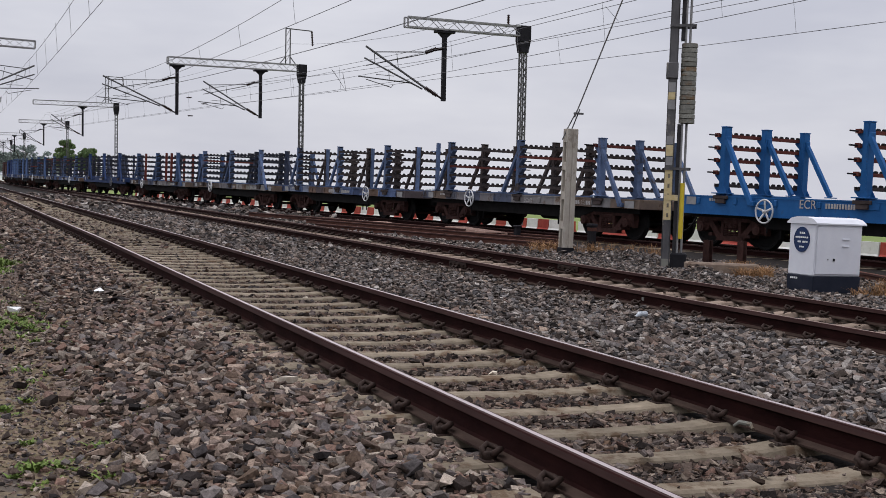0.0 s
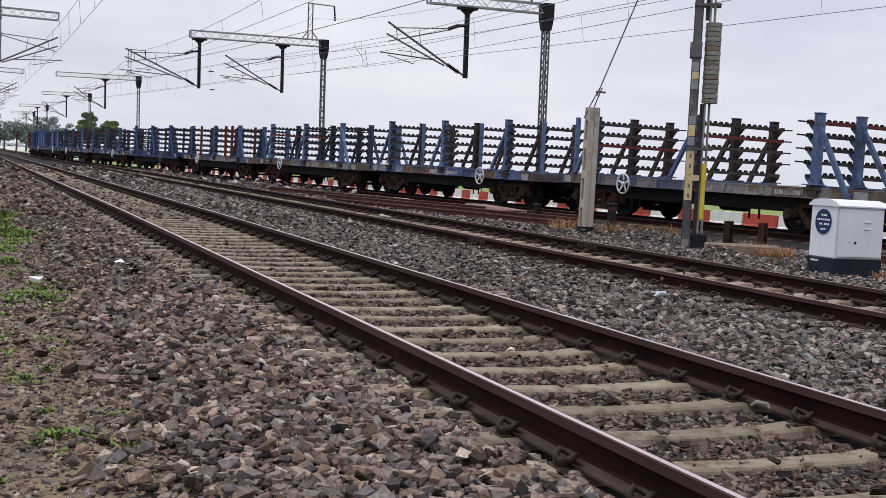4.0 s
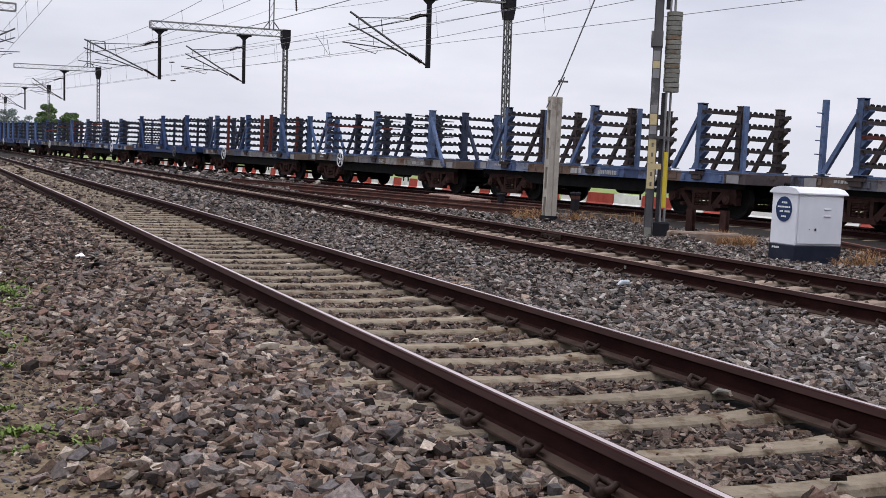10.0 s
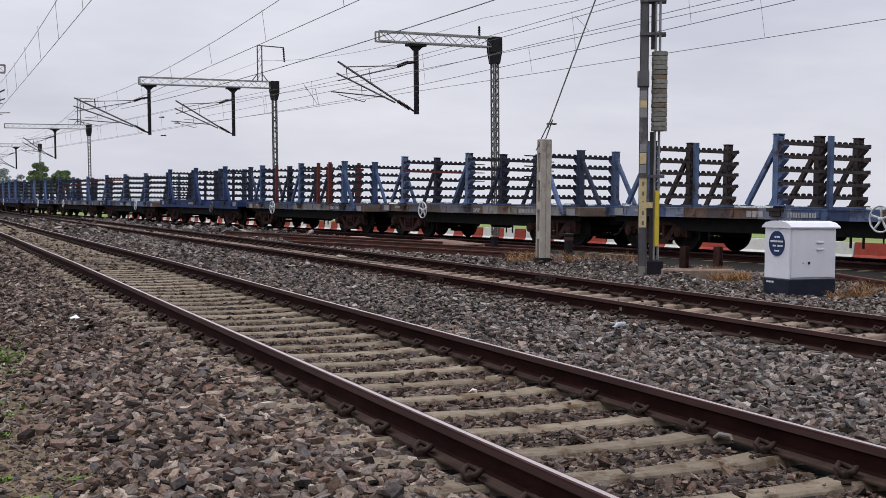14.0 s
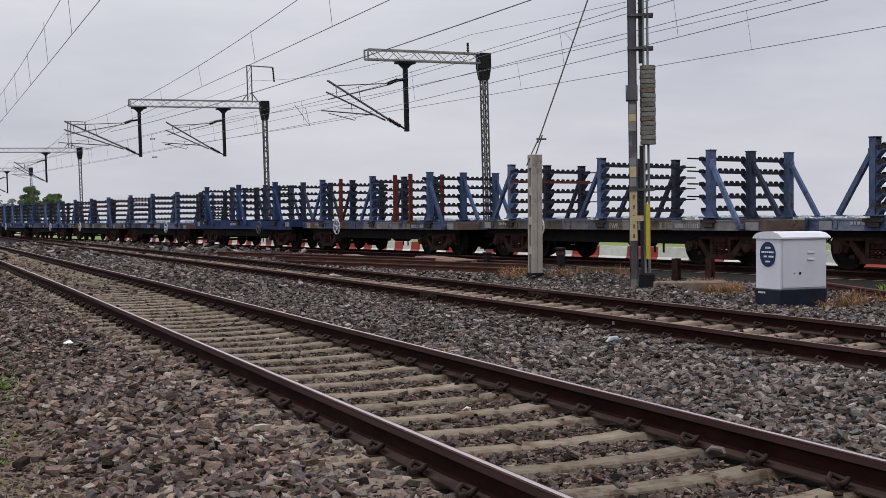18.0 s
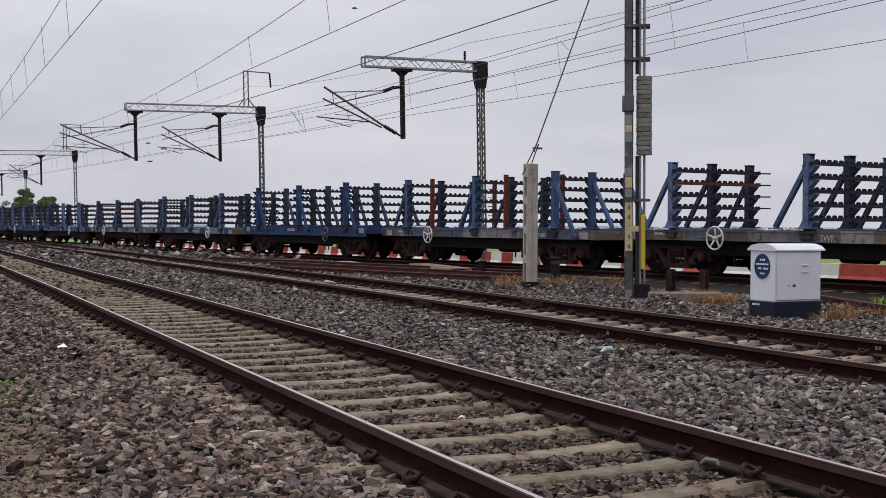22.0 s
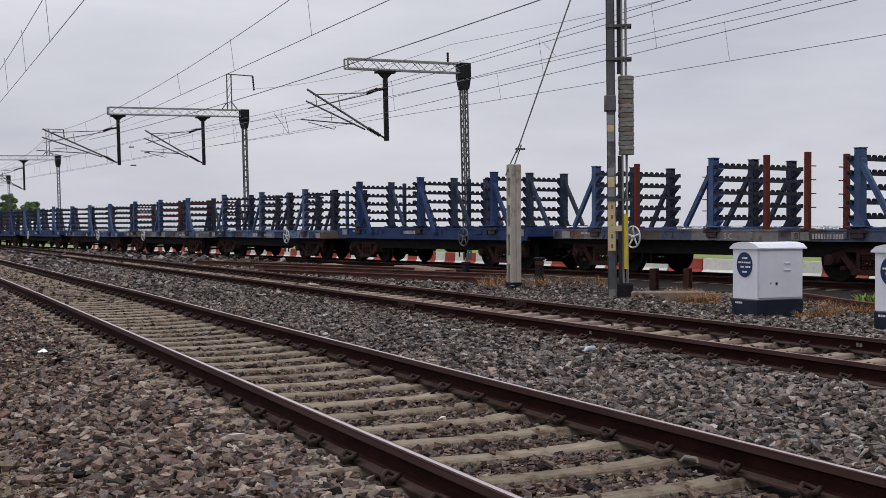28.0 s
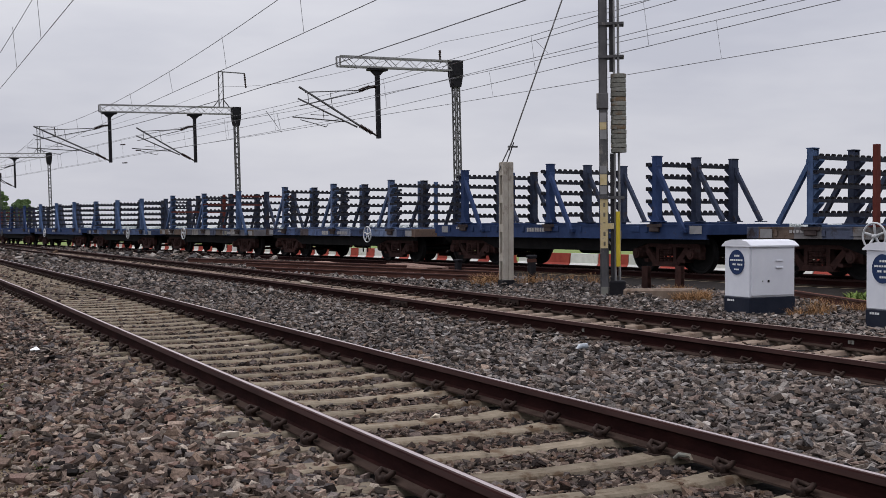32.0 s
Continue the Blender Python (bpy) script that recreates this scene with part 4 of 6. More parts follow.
    for y, wd in ((-HALF + 0.35, 0.42), (HALF - 0.5, 0.36)):
        part("marking_plate", cached(("plate", wd), lambda: plate_mesh(M["galv_light"], wd, 0.2)), w, up @ pose(face, y, DECK - 0.135), "pale painted marking panel")
    part("lettering", cached(("bars", 1), lambda: bars_mesh((0.055, 0.05, 0.06, 0.055, 0.05, 0.055, 0.06, 0.05, 0.055, 0.05, 0.055), 0.115, 0.026)), w, up @ pose(face - 0.002, bars_y, DECK - 0.195), "white stencilled marks")
    part("lettering", cached(("bars", 2), lambda: bars_mesh((0.08, 0.05, 0.08, 0.10), 0.07)), w, up @ pose(face - 0.002, 5.0, DECK - 0.12), "white stencilled marks")
    if side == "sole_grey":
        for y in (-2.67, -2.94):
            part("marking_plate", cached(("plate", 0.24), lambda: plate_mesh(M["weight"], 0.24, 0.19)), w, up @ pose(face, y, DECK - 0.135), "pale painted marking panel")
    if side == "sole_blue":
        part("lettering", cached(("bars", 3), lambda: bars_mesh((0.16, 0.14, 0.17), 0.15, 0.03)), w, up @ pose(face - 0.002, 0.85, DECK - 0.21), "white stencilled marks")
    if word:
        part("lettering", cached(("word", word), lambda: letters_mesh(word, 0.29 if side in BLUES else 0.20)), w, up @ pose(face - 0.004, word_y, DECK - 0.215), "white stencilled letters")
    return w


WHEELS = []


# ---- overhead line ----
def lattice(s, p, q, w, h, bays, leg=0.05, lace=0.028, up=(0, 0, 1), mat=0):
    """A square lattice girder from p to q: four legs with zigzag lacing."""
    p, q = Vector(p), Vector(q)
    d = (q - p).normalized()
    a = d.cross(Vector(up)).normalized()
    b = a.cross(d).normalized()
    c = [(-1, -1), (1, -1), (1, 1), (-1, 1)]
    for i, j in c:
        o = a * i * w / 2 + b * j * h / 2
        s.beam(p + o, q + o, leg, leg, mat, up=b)
    for f in range(4):
        (i, j), (k, l) = c[f], c[(f + 1) % 4]
        o1, o2 = a * i * w / 2 + b * j * h / 2, a * k * w / 2 + b * l * h / 2
        for n in range(bays):
            t0, t1 = n / bays, (n + 1) / bays
            e, g = (o1, o2) if n % 2 else (o2, o1)
            s.beam(p + (q - p) * t0 + e, p + (q - p) * t1 + g, lace, lace * 0.5, mat, up=b)
    return s


def insulator(s, p, q, r, mat, sheds=6):
    p, q = Vector(p), Vector(q)
    pts, rs = [], []
    for k in range(sheds * 2 + 1):
        pts.append(p + (q - p) * (k / (sheds * 2)))
        rs.append(r * (0.45 if k % 2 == 0 else 1.0))
    s.rod(pts, rs, 8, mat)


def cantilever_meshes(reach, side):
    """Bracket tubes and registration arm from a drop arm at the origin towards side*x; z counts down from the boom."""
    e = side
    tubes = Shape()
    k = reach / 3.1
    tubes.rod([(e * 0.80, 0, -2.42), (e * 3.50 * k, 0, -0.86)], 0.045, 7)
    tubes.rod([(e * 0.95, 0.05, -2.44), (e * 3.52 * k, 0.1, -1.32)], 0.036, 7)
    tubes.rod([(e * 0.80, 0, -0.92), (e * 3.20 * k, 0.1, -1.06)], 0.024, 6)
    tubes.rod([(e * 0.80, 0, -0.98), (e * 3.45 * k, 0.1, -1.62)], 0.024, 6)
    tubes.rod([(e * 3.10 * k, 0.1, -1.02), (e * 3.05 * k, 0.1, -1.52)], 0.016, 6)
    tubes.rod([(e * 2.10 * k, 0.1, -1.05), (e * 2.02 * k, 0.1, -1.62)], 0.014, 6)
    tubes.rod([(e * 2.45 * k, 0.1, -1.72), (e * 2.40 * k, 0.12, -2.12)], 0.012, 6)
    tubes.rod([(e * 3.75 * k, 0.15, -2.06), (e * 1.45 * k, 0.1, -2.22)], 0.026, 7)
    tubes.rod([(e * 3.40 * k, 0.2, -2.16), (e * 2.30 * k, 0.15, -2.44), (e * 2.22 * k, 0.15, -2.34)], 0.018, 6)
    tubes.rod([(e * 3.0 * k, 0.1, -1.95), (e * 2.2 * k, 0.1, -1.98)], 0.014, 6)
    ins = []
    for a, b, r in (((e * 0.10, 0, -2.78), (e * 0.36, 0, -2.64), 0.05), ((e * 0.30, 0, -2.68), (e * 0.86, 0, -2.38), 0.095),
                    ((e * 0.08, 0, -0.74), (e * 0.36, 0, -0.78), 0.07), ((e * 0.36, 0, -0.76), (e * 0.86, 0, -0.95), 0.09)):
        one = Shape()
        insulator(one, a, b, r, 0, 9)
        ins.append(one.mesh("insulator", M["insulator"]))
    return tubes.mesh("bracket_tube", M["galv"]), ins


def gantry(x, y, length, drops, side=-1, top=8.05, turn=0.0, group="overhead gantries", mast=True, horn=0.0, reach=2.6):
    """A mast with a truss boom over the tracks; drops: distances along the boom of the drop arms with their cantilevers."""
    g = tagged(new("overhead_gantry"), "galvanised lattice gantry mast with truss boom over the tracks", "gantry", group)
    g.matrix_basis = pose(x, y, -0.28 + (0.5 * grade(y) if y > 170 else 0.0), 0, -1.3 if side < 0 else 0.3, turn)
    s = Shape()
    lattice(s, (0, 0, 0), (0, 0, top), 0.225, 0.225, 26, 0.055, 0.034, up=(0, 1, 0))
    part("mast", s.mesh("mast", M["galv"]), g)
    s = Shape()
    s.box(-0.26, 0.26, -0.24, 0.24, top - 0.26, top + 0.42, bevel=0.02)
    s.prism([(-0.26, top - 0.26), (0.26, top - 0.26), (0.17, top - 0.72), (-0.17, top - 0.72)], "y", -0.19, 0.19)
    part("knee_joint", s.mesh("knee_joint", M["dark_steel"]), g, label="dark boxed joint between mast and boom")
    s = Shape()
    lattice(s, (side * 0.2, 0, top + 0.18), (side * length, 0, top + 0.18), 0.36, 0.40, max(6, int(length * 2.0)), 0.06, 0.034)
    for n in range(2):
        s.beam((side * length, -0.18 + 0.36 * n, top - 0.02), (side * length, -0.18 + 0.36 * n, top + 0.38), 0.06, 0.06)
    part("boom", s.mesh("boom", M["galv_light"]), g)
    if horn:
        s, h = Shape(), top + horn
        for dx in (-0.14, 0.14):
            s.beam((side * 0.9 + dx, 0, top + 0.38), (side * 0.9 + dx, 0, h), 0.06, 0.06)
            s.beam((side * 0.9 + dx * 3.6, 0, top + 0.40), (side * 0.9 + dx, 0, top + 0.85), 0.05, 0.05)
        for k in range(4):
            z = top + 0.5 + k * (horn - 0.5) / 4
            s.beam((side * 0.9 - 0.14, 0, z), (side * 0.9 + 0.14, 0, z + (horn - 0.5) / 4), 0.03, 0.02)
        s.beam((side * 0.9 + side * 0.16, 0, h), (side * 0.9 - side * 1.55, 0, h - 0.06), 0.06, 0.06)
        part("earth_wire_horn", s.mesh("earth_wire_horn", M["galv"]), g)
        s = Shape()
        insulator(s, (side * 0.9 - side * 1.52, 0, h - 0.08), (side * 0.9 - side * 1.58, 0, h - 0.95), 0.075, 0)
        part("insulator", s.mesh("insulator", M["insulator"]), g)
    else:
        s = Shape()
        insulator(s, (side * 0.75, 0, top + 0.40), (side * 0.75, 0, top + 0.85), 0.07, 0)
        part("insulator", s.mesh("insulator", M["insulator"]), g)
    for n, d in enumerate(drops):
        s = Shape()
        s.box(-0.42, 0.42, -0.18, 0.18, -0.10, 0.0, bevel=0.01)
        s.prism([(-0.30, -0.10), (0.30, -0.10), (0.10, -0.28), (-0.10, -0.28)], "y", -0.08, 0.08)
        s.box(-0.085, 0.085, -0.085, 0.085, -2.9, -0.25, bevel=0.01)
        arm = part("drop_arm", s.mesh("drop_arm", M["dark_steel"]), g, pose(side * d, 0, top - 0.06), "dark square drop arm")
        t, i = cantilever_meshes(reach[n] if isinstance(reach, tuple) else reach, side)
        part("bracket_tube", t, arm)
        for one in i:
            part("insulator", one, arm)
    return g


gantry(19.4, 45.5, 5.5, [3.75], turn=3.0, reach=3.1, top=8.10)
gantry(16.66, 70.2, 8.2, [2.6, 7.65], turn=3.0, horn=2.55, reach=(3.1, 3.75), top=8.25)
gantry(12.0, 120.0, 7.8, [3.2], turn=2.0, horn=3.0, top=8.15)
gantry(11.4, 165.0, 6.1, [3.0])
gantry(-3.1, 67.0, 3.85, [0.12], side=1, reach=3.3)
gantry(-3.1, 121.0, 4.2, [0.12], side=1, reach=3.1)
for gxx, gyy in ((8.8, 215.0), (9.0, 265.0), (-3.4, 170.0), (-3.4, 225.0)):
    gantry(gxx, gyy, 4.5, [1.6], side=-1 if gxx > 0 else 1, reach=2.2)


# wires: a sagging messenger, a level contact wire and the droppers between them
def wire_span(root, a, b, sag, name, r=0.009, n=14):
    a, b = Vector(a), Vector(b)
    pts = [a + (b - a) * (k / n) - Vector((0, 0, 4 * sag * (k / n) * (1 - k / n))) for k in range(n + 1)]
    return part(name, Shape().rod(pts, r, 5).mesh(name, M["wire"]), root)


def line_pair(label, supports, messengers, contact, sag, drop_every, shift=0.0):
    """supports: places (x, y) where the line is held; messengers: the upper wire's height at each (the last one goes on);
    shift: how far the upper wire stands aside at the first support."""
    root = tagged(new("overhead_wire"), label, "overhead wire", "overhead wires")
    high = [messengers[min(k, len(messengers) - 1)] for k in range(len(supports))]
    for n, ((x0, y0), (x1, y1)) in enumerate(zip(supports, supports[1:])):
        m0, m1, dx = high[n], high[n + 1], shift if n == 0 else 0.0
        wire_span(root, (x0 + dx, y0, m0), (x1, y1, m1), sag, "messenger_wire")
        wire_span(root, (x0, y0, contact), (x1, y1, contact), 0.03, "contact_wire", n=4)
        k = max(2, int(math.hypot(x1 - x0, y1 - y0) / drop_every))
        for i in range(1, k):
            u = i / k
            x, y = x0 + (x1 - x0) * u, y0 + (y1 - y0) * u
            top = (x + dx * (1 - u) - 0.09, y + 0.1, m0 + (m1 - m0) * u - 4 * sag * u * (1 - u))
            part("dropper", Shape().rod([top, (x, y, contact)], 0.006, 4).mesh("dropper", M["wire"]), root)
    return root


line_pair("catenary and contact wire over the near track", [(0.33, -30), (0.08, 23), (0.3, 67), (0.0, 121), (0.1, 170), (0.0, 260)], (6.85,), 5.5, 0.3, 5.5)
line_pair("catenary and contact wire over the second track", [(5.2, -20), (5.3, 18.6), (5.2, 70), (5.2, 120), (5.2, 165), (5.1, 260)], (6.95, 6.95, 6.65, 6.75), 5.48, 0.7, 6.3)
line_pair("catenary and contact wire over the train's track", [(line_c(y)[0] + o, y) for y, o in ((-20, 0.3), (14, 0.3), (45.5, 0.6), (70.2, 0.2), (120, 0.3))], (6.8, 6.7, 6.3, 6.6), 5.5, 0.06, 9.0)
line_pair("catenary and contact wire crossing between the tracks", [(13.35, -20), (13.5, 18), (13.7, 45.5), (11.3, 70.2), (6.2, 120)], (6.62,), 5.5, 0.05, 5.4)
line_pair("raised pair of wires where two overhead lines overlap", [(14.6, -20), (13.9, 45.5), (12.2, 70.2)], (6.5,), 6.08, 0.04, 14.0, -1.2)
jumper = tagged(new("jumper_wire"), "thin looped jumper wire hanging from the overhead line", "overhead wire", "overhead wires")
JUMP = [(13.98, 56.0, 6.8), (14.3, 56.0, 6.42), (14.77, 56.0, 5.77), (14.56, 56.0, 6.66)]
part("jumper_wire_loop", Shape().rod(JUMP, 0.016, 5).mesh("jumper_wire_loop", M["wire"]), jumper)
for p in ((12.38, 85.0, 6.91), (13.46, 85.0, 6.54), (12.51, 85.0, 5.62)):
    s = Shape()
    insulator(s, (p[0] - 0.14, p[1], p[2]), (p[0] + 0.14, p[1] - 0.4, p[2]), 0.055, 0, 4)
    part("insulator", s.mesh("insulator", M["insulator"]), jumper)
tension = tagged(new("tension_wire"), "thick tension wire ending at the weighted mast", "overhead wire", "overhead wires")
wire_span(tension, (9.55, 19.5, 6.1), (7.3, 70.2, 6.3), 0.25, "tension_wire_span", 0.014)
feeder = tagged(new("earth_wire"), "thin earth wire strung along the gantry tops", "overhead wire", "overhead wires")
tops = [(24, -10, 9.0), (18.6, 45.5, 9.0), (15.7, 70.2, 9.6), (11.0, 120, 9.6), (8.0, 165, 9.0)]
for p, q in zip(tops, tops[1:]):
    wire_span(feeder, p, q, 0.5, "earth_wire_span")


# ---- tensioning masts with their stacks of weights ----
def weight_mesh(r, h):
    s = Shape()
    n = 18
    prof = [(0.0, 0.0), (r - 0.005, 0.0), (r, 0.005), (r, h - 0.005), (r - 0.005, h), (0.0, h)]
    vs = [(p * math.cos(2 * math.pi * j / n), p * math.sin(2 * math.pi * j / n), z) for p, z in prof[1:-1] for j in range(n)]
    fs = [(k * n + j, k * n + (j + 1) % n, k * n + n + (j + 1) % n, k * n + n + j) for k in range(3) for j in range(n)]
    fs += [tuple(reversed(range(n))), tuple(range(3 * n, 4 * n))]
    return s.add(vs, fs).mesh("weight", M["weight"])


def tension_mast(x, y, turn, low, count, r, h, label, red=(), yellow=True, steel="mast_steel", lean=0.0, half=0.12, tilt=0.0):
    """turn: the way towards the weights, in degrees; low: the height of the lowest weight."""
    g = tagged(new("tension_mast"), label, "catenary mast", "tension masts")
    g.matrix_basis = pose(x, y, -0.28, tilt, lean, turn)
    s = Shape()
    for k in (-1, 1):
        web, lip = sorted((k * (half - 0.03), k * half)), sorted((k * (half - 0.07), k * half))
        s.box(-0.15, 0.01, *web, 0.0, 8.4)
        s.box(-0.155, -0.13, *lip, 0.0, 8.4)
        s.box(-0.01, 0.015, *lip, 0.0, 8.4)
    for k in range(26):
        z = 0.3 + k * 0.31
        for e in (-0.14, 0.0):
            s.beam((e, 0.02 - half, z), (e, half - 0.02, z + 0.31), 0.035, 0.012, up=(1, 0, 0))
    part("mast", s.mesh("mast", M[steel]), g)
    for z0, z1 in ((0.2, low - 0.02), (low + h * count + 0.05, 8.0)):
        part("guide_channel", Shape().box(0.055, 0.125, -0.75 * half, 0.75 * half, z0, z1).mesh("guide_channel", M["guide_black"]), g)
    if yellow:
        part("muff", Shape().box(0.02, 0.34, -0.15, 0.15, 0.0, 0.34, bevel=0.03).mesh("muff", M["dark_steel"]), g, label="black painted foundation block")
    for z in (1.95, low + h * count + 0.30, 5.35):
        s = Shape()
        s.box(-0.16, 0.34, -0.16, -0.135, z, z + 0.05)
        s.box(-0.16, 0.34, 0.135, 0.16, z, z + 0.05)
        s.box(0.315, 0.34, -0.16, 0.16, z, z + 0.05)
        part("guide_bracket", s.mesh("guide_bracket", M["mast_steel"]), g)
    for e in (-0.05, 0.09):
        part("guide_rod", Shape().rod([(0.175 + e * 0.6, e, 0.2), (0.175 + e * 0.6, e, 7.6)], 0.024, 8).mesh("guide_rod", M["galv_light"]), g)
    part("weight_rod", Shape().rod([(0.225, 0, low + h * count), (0.225, 0, 7.6)], 0.018, 6).mesh("weight_rod", M["galv_light"]), g)
    wm = weight_mesh(r, h - 0.009)
    for k in range(count):
        ob = part("weight", wm, g, pose(0.225 + 0.004 * math.sin(k * 2.1), 0.004 * math.cos(k * 1.7), low + k * h, 0, 0, 40 * k))
        if k in red:
            ob.data = cached(("weight_red", r), lambda: wm.copy())
            ob.data.materials[0] = M["weight_red"]
            ob["label"] = "red-brown banded weight"
    if yellow:
        part("guard_tube", Shape().rod([(0.20, -0.09, 0.62), (0.20, -0.09, 1.70)], 0.045, 10).mesh("guard_tube", M["yellow"]), g, label="bright yellow guard tube")
        number = part("number_panel", Shape().box(-0.145, 0.0, -0.130, -0.122, 0.98, 1.97).mesh("number_panel", M["yellow_faded"]), g, label="faded yellow number panel")
        part("cross_panel", Shape().box(-0.10, 0.12, -0.140, -0.132, 1.36, 1.47).mesh("cross_panel", M["yellow_faded"]), number)
        for k in range(5):
            part("lettering", Shape().box(-0.085, -0.045, -0.136, -0.132, 1.03 + k * 0.19, 1.11 + k * 0.19).mesh("lettering", M["stencil_dark"]), number)
        for z0, z1, key in ((2.04, 2.20, "galv_light"), (2.22, 2.43, "yellow_faded"), (2.45, 2.60, "galv_light"), (3.12, 3.30, "galv_light"), (3.31, 3.45, "yellow_faded"), (3.46, 3.64, "galv_light"), (0.02, 0.22, "weight")):
            part("paint_patch", Shape().box(-0.140, -0.01, -0.128, -0.122, z0, z1).mesh("paint_patch", M[key]), g, label="faded patch of old paint")
        part("clamp", Shape().box(-0.20, 0.03, -0.16, 0.13, 3.72, 4.02, bevel=0.01).mesh("clamp", M["mast_steel"]), g, label="bolted steel clamp round the mast")
    return g


tension_mast(9.645, 19.425, -34, 2.86, 17, 0.152, 0.091, "stained steel tensioning mast with a stack of round weights", lean=-0.45)
tension_mast(-3.10, 23.6, -80, 2.85, 20, 0.205, 0.107, "grey steel tensioning mast with a stack of banded weights", red=(16, 18), yellow=False, steel="pale_mast_steel", half=0.182, tilt=1.1)


# ---- anchor post with its guy ----
def anchor_post():
    g = tagged(new("anchor_post"), "weathered concrete anchor post with recessed panels and a guy", "concrete post")
    g.matrix_basis = pose(9.48, 23.26, -0.28, 0, 0, -6)
    s = Shape()
    h = 2.86
    s.box(-0.02, 0.11, -0.13, 0.13, 0, h, bevel=0.015)
    for y0, y1 in ((-0.13, -0.07), (0.07, 0.13)):
        s.box(-0.15, -0.022, y0, y1, 0, h, bevel=0.012)
    for z0, z1 in ((0.0, 0.10), (0.62, 0.80), (1.28, 1.46), (1.94, 2.12), (2.56, h)):
        s.box(-0.145, -0.024, -0.068, 0.068, z0, z1)
    part("post", s.mesh("post", M["concrete"]), g)
    s = Shape()
    s.box(-0.165, 0.125, -0.145, 0.145, 0, 0.20, bevel=0.01)
    part("painted_base", s.mesh("painted_base", M["dark_steel"]), g)
    s = Shape()
    s.rod([(-0.22, 0, h - 0.25), (-0.10, 0, h + 0.02), (0.10, -0.05, h + 0.45)], 0.014, 6)
    s.rod([(0.02, 0.05, h + 0.0), (0.16, -0.02, h + 0.45)], 0.014, 6)
    s.box(0.02, 0.24, -0.06, 0.0, h + 0.33, h + 0.37)
    part("turnbuckle", s.mesh("turnbuckle", M["galv"]), g)
    return g


anchor_post()
guy = Shape().rod([(9.53, 23.25, 2.85), (9.66, 19.6, 7.95)], 0.017, 6)
thing("guy_rod", guy.mesh("guy_rod", M["galv_light"]), Matrix.Identity(4), "galvanised guy rod from the anchor post to the mast", "guy wire")


# ---- location cabinets ----
def cabinet(x, y, turn, label):
    g = tagged(new("signal_cabinet"), label, "signal cabinet", "signal cabinets")
    g.matrix_basis = pose(x, y, -0.295, 0, 0, turn)
    w, d = 0.95, 0.62
    part("plinth", Shape().box(0.0, w, 0.0, d, 0, 0.29, bevel=0.012).mesh("plinth", M["navy_paint"]), g, label="navy painted plinth")
    part("body", Shape().box(0.008, w - 0.008, 0.008, d - 0.008, 0.29, 1.11, bevel=0.012).mesh("body", M["white_paint"]), g)
    part("door", Shape().box(0.035, w - 0.035, -0.014, 0.005, 0.32, 1.07, bevel=0.006).mesh("door", M["white_paint"]), g)
    s = Shape()
    s.prism([(-0.045, 1.10), (-0.045, 1.122), (0.05, 1.185), (0.20, 1.212), (d - 0.20, 1.212), (d - 0.05, 1.185), (d + 0.04, 1.122), (d + 0.04, 1.10)], "x", -0.014, w + 0.03)
    part("lid", s.mesh("lid", M["white_paint"]), g)
    for k in range(2):
        part("vent", Shape().box(0.52, 0.66, -0.036, -0.012, 0.86 - k * 0.11, 0.89 - k * 0.11, bevel=0.008).mesh("vent", M["white_paint"]), g)
    s = Shape()
    s.box(0.355, 0.39, -0.032, -0.014, 0.53, 0.57, bevel=0.005)
    part("lock", s.mesh("lock", M["dark_steel"]), g)
    part("keyhole", Shape().box(0.25, 0.265, -0.022, -0.014, 0.545, 0.56).mesh("keyhole", M["dark_steel"]), g)
    s = Shape()
    n = 24
    s.prism([(d * 0.5 + 0.185 * math.cos(2 * math.pi * k / n), 0.85 + 0.20 * math.sin(2 * math.pi * k / n)) for k in range(n)], "x", -0.004, 0.01)
    pl = part("plaque", s.mesh("plaque", M["plaque"]), g, label="oval dark blue plaque with white writing")
    for z, h, chunks in ((0.955, 0.030, (-0.06, -0.02, 0.03)), (0.885, 0.026, (-0.135, -0.09, -0.05, -0.005, 0.04, 0.085, 0.125)),
                         (0.815, 0.028, (-0.13, -0.085, -0.045, 0.03, 0.07)), (0.735, 0.026, (-0.05, -0.01, 0.03))):
        for a in chunks:
            part("lettering", Shape().box(-0.008, -0.003, d * 0.5 + a - 0.016, d * 0.5 + a + 0.016, z - h / 2, z + h / 2).mesh("lettering", M["white_mark"]), pl)
    for k in range(4):
        part("lettering", Shape().box(-0.006, 0.004, 0.50 - k * 0.045, 0.53 - k * 0.045, 0.22, 0.25).mesh("lettering", M["white_mark"]), g)
    return g


cabinet(9.085, 14.61, 0, "white steel signal cabinet with navy plinth beside the track")
cabinet(8.93, 11.42, 0, "white steel signal cabinet with navy plinth and plaque")


# ---- small lineside things ----
def stub(x, y, h):
    s = Shape()
    s.box(-0.07, 0.07, -0.006, 0.006, 0, h)
    s.box(-0.075, -0.06, -0.07, 0.07, 0, h)
    s.box(0.06, 0.075, -0.07, 0.07, 0, h)
    thing("rail_stub", s.mesh("rail_stub", M["bogie_rust"]), pose(x, y, -0.28, 0, 0, 20), "short rust-red steel stub standing in the ground", "steel post", "steel stubs")


stub(11.36, 20.55, 0.56)
stub(11.98, 20.22, 0.56)
s = Shape().box(0, 1.36, -0.16, 0.16, 0, 0.27, bevel=0.03)
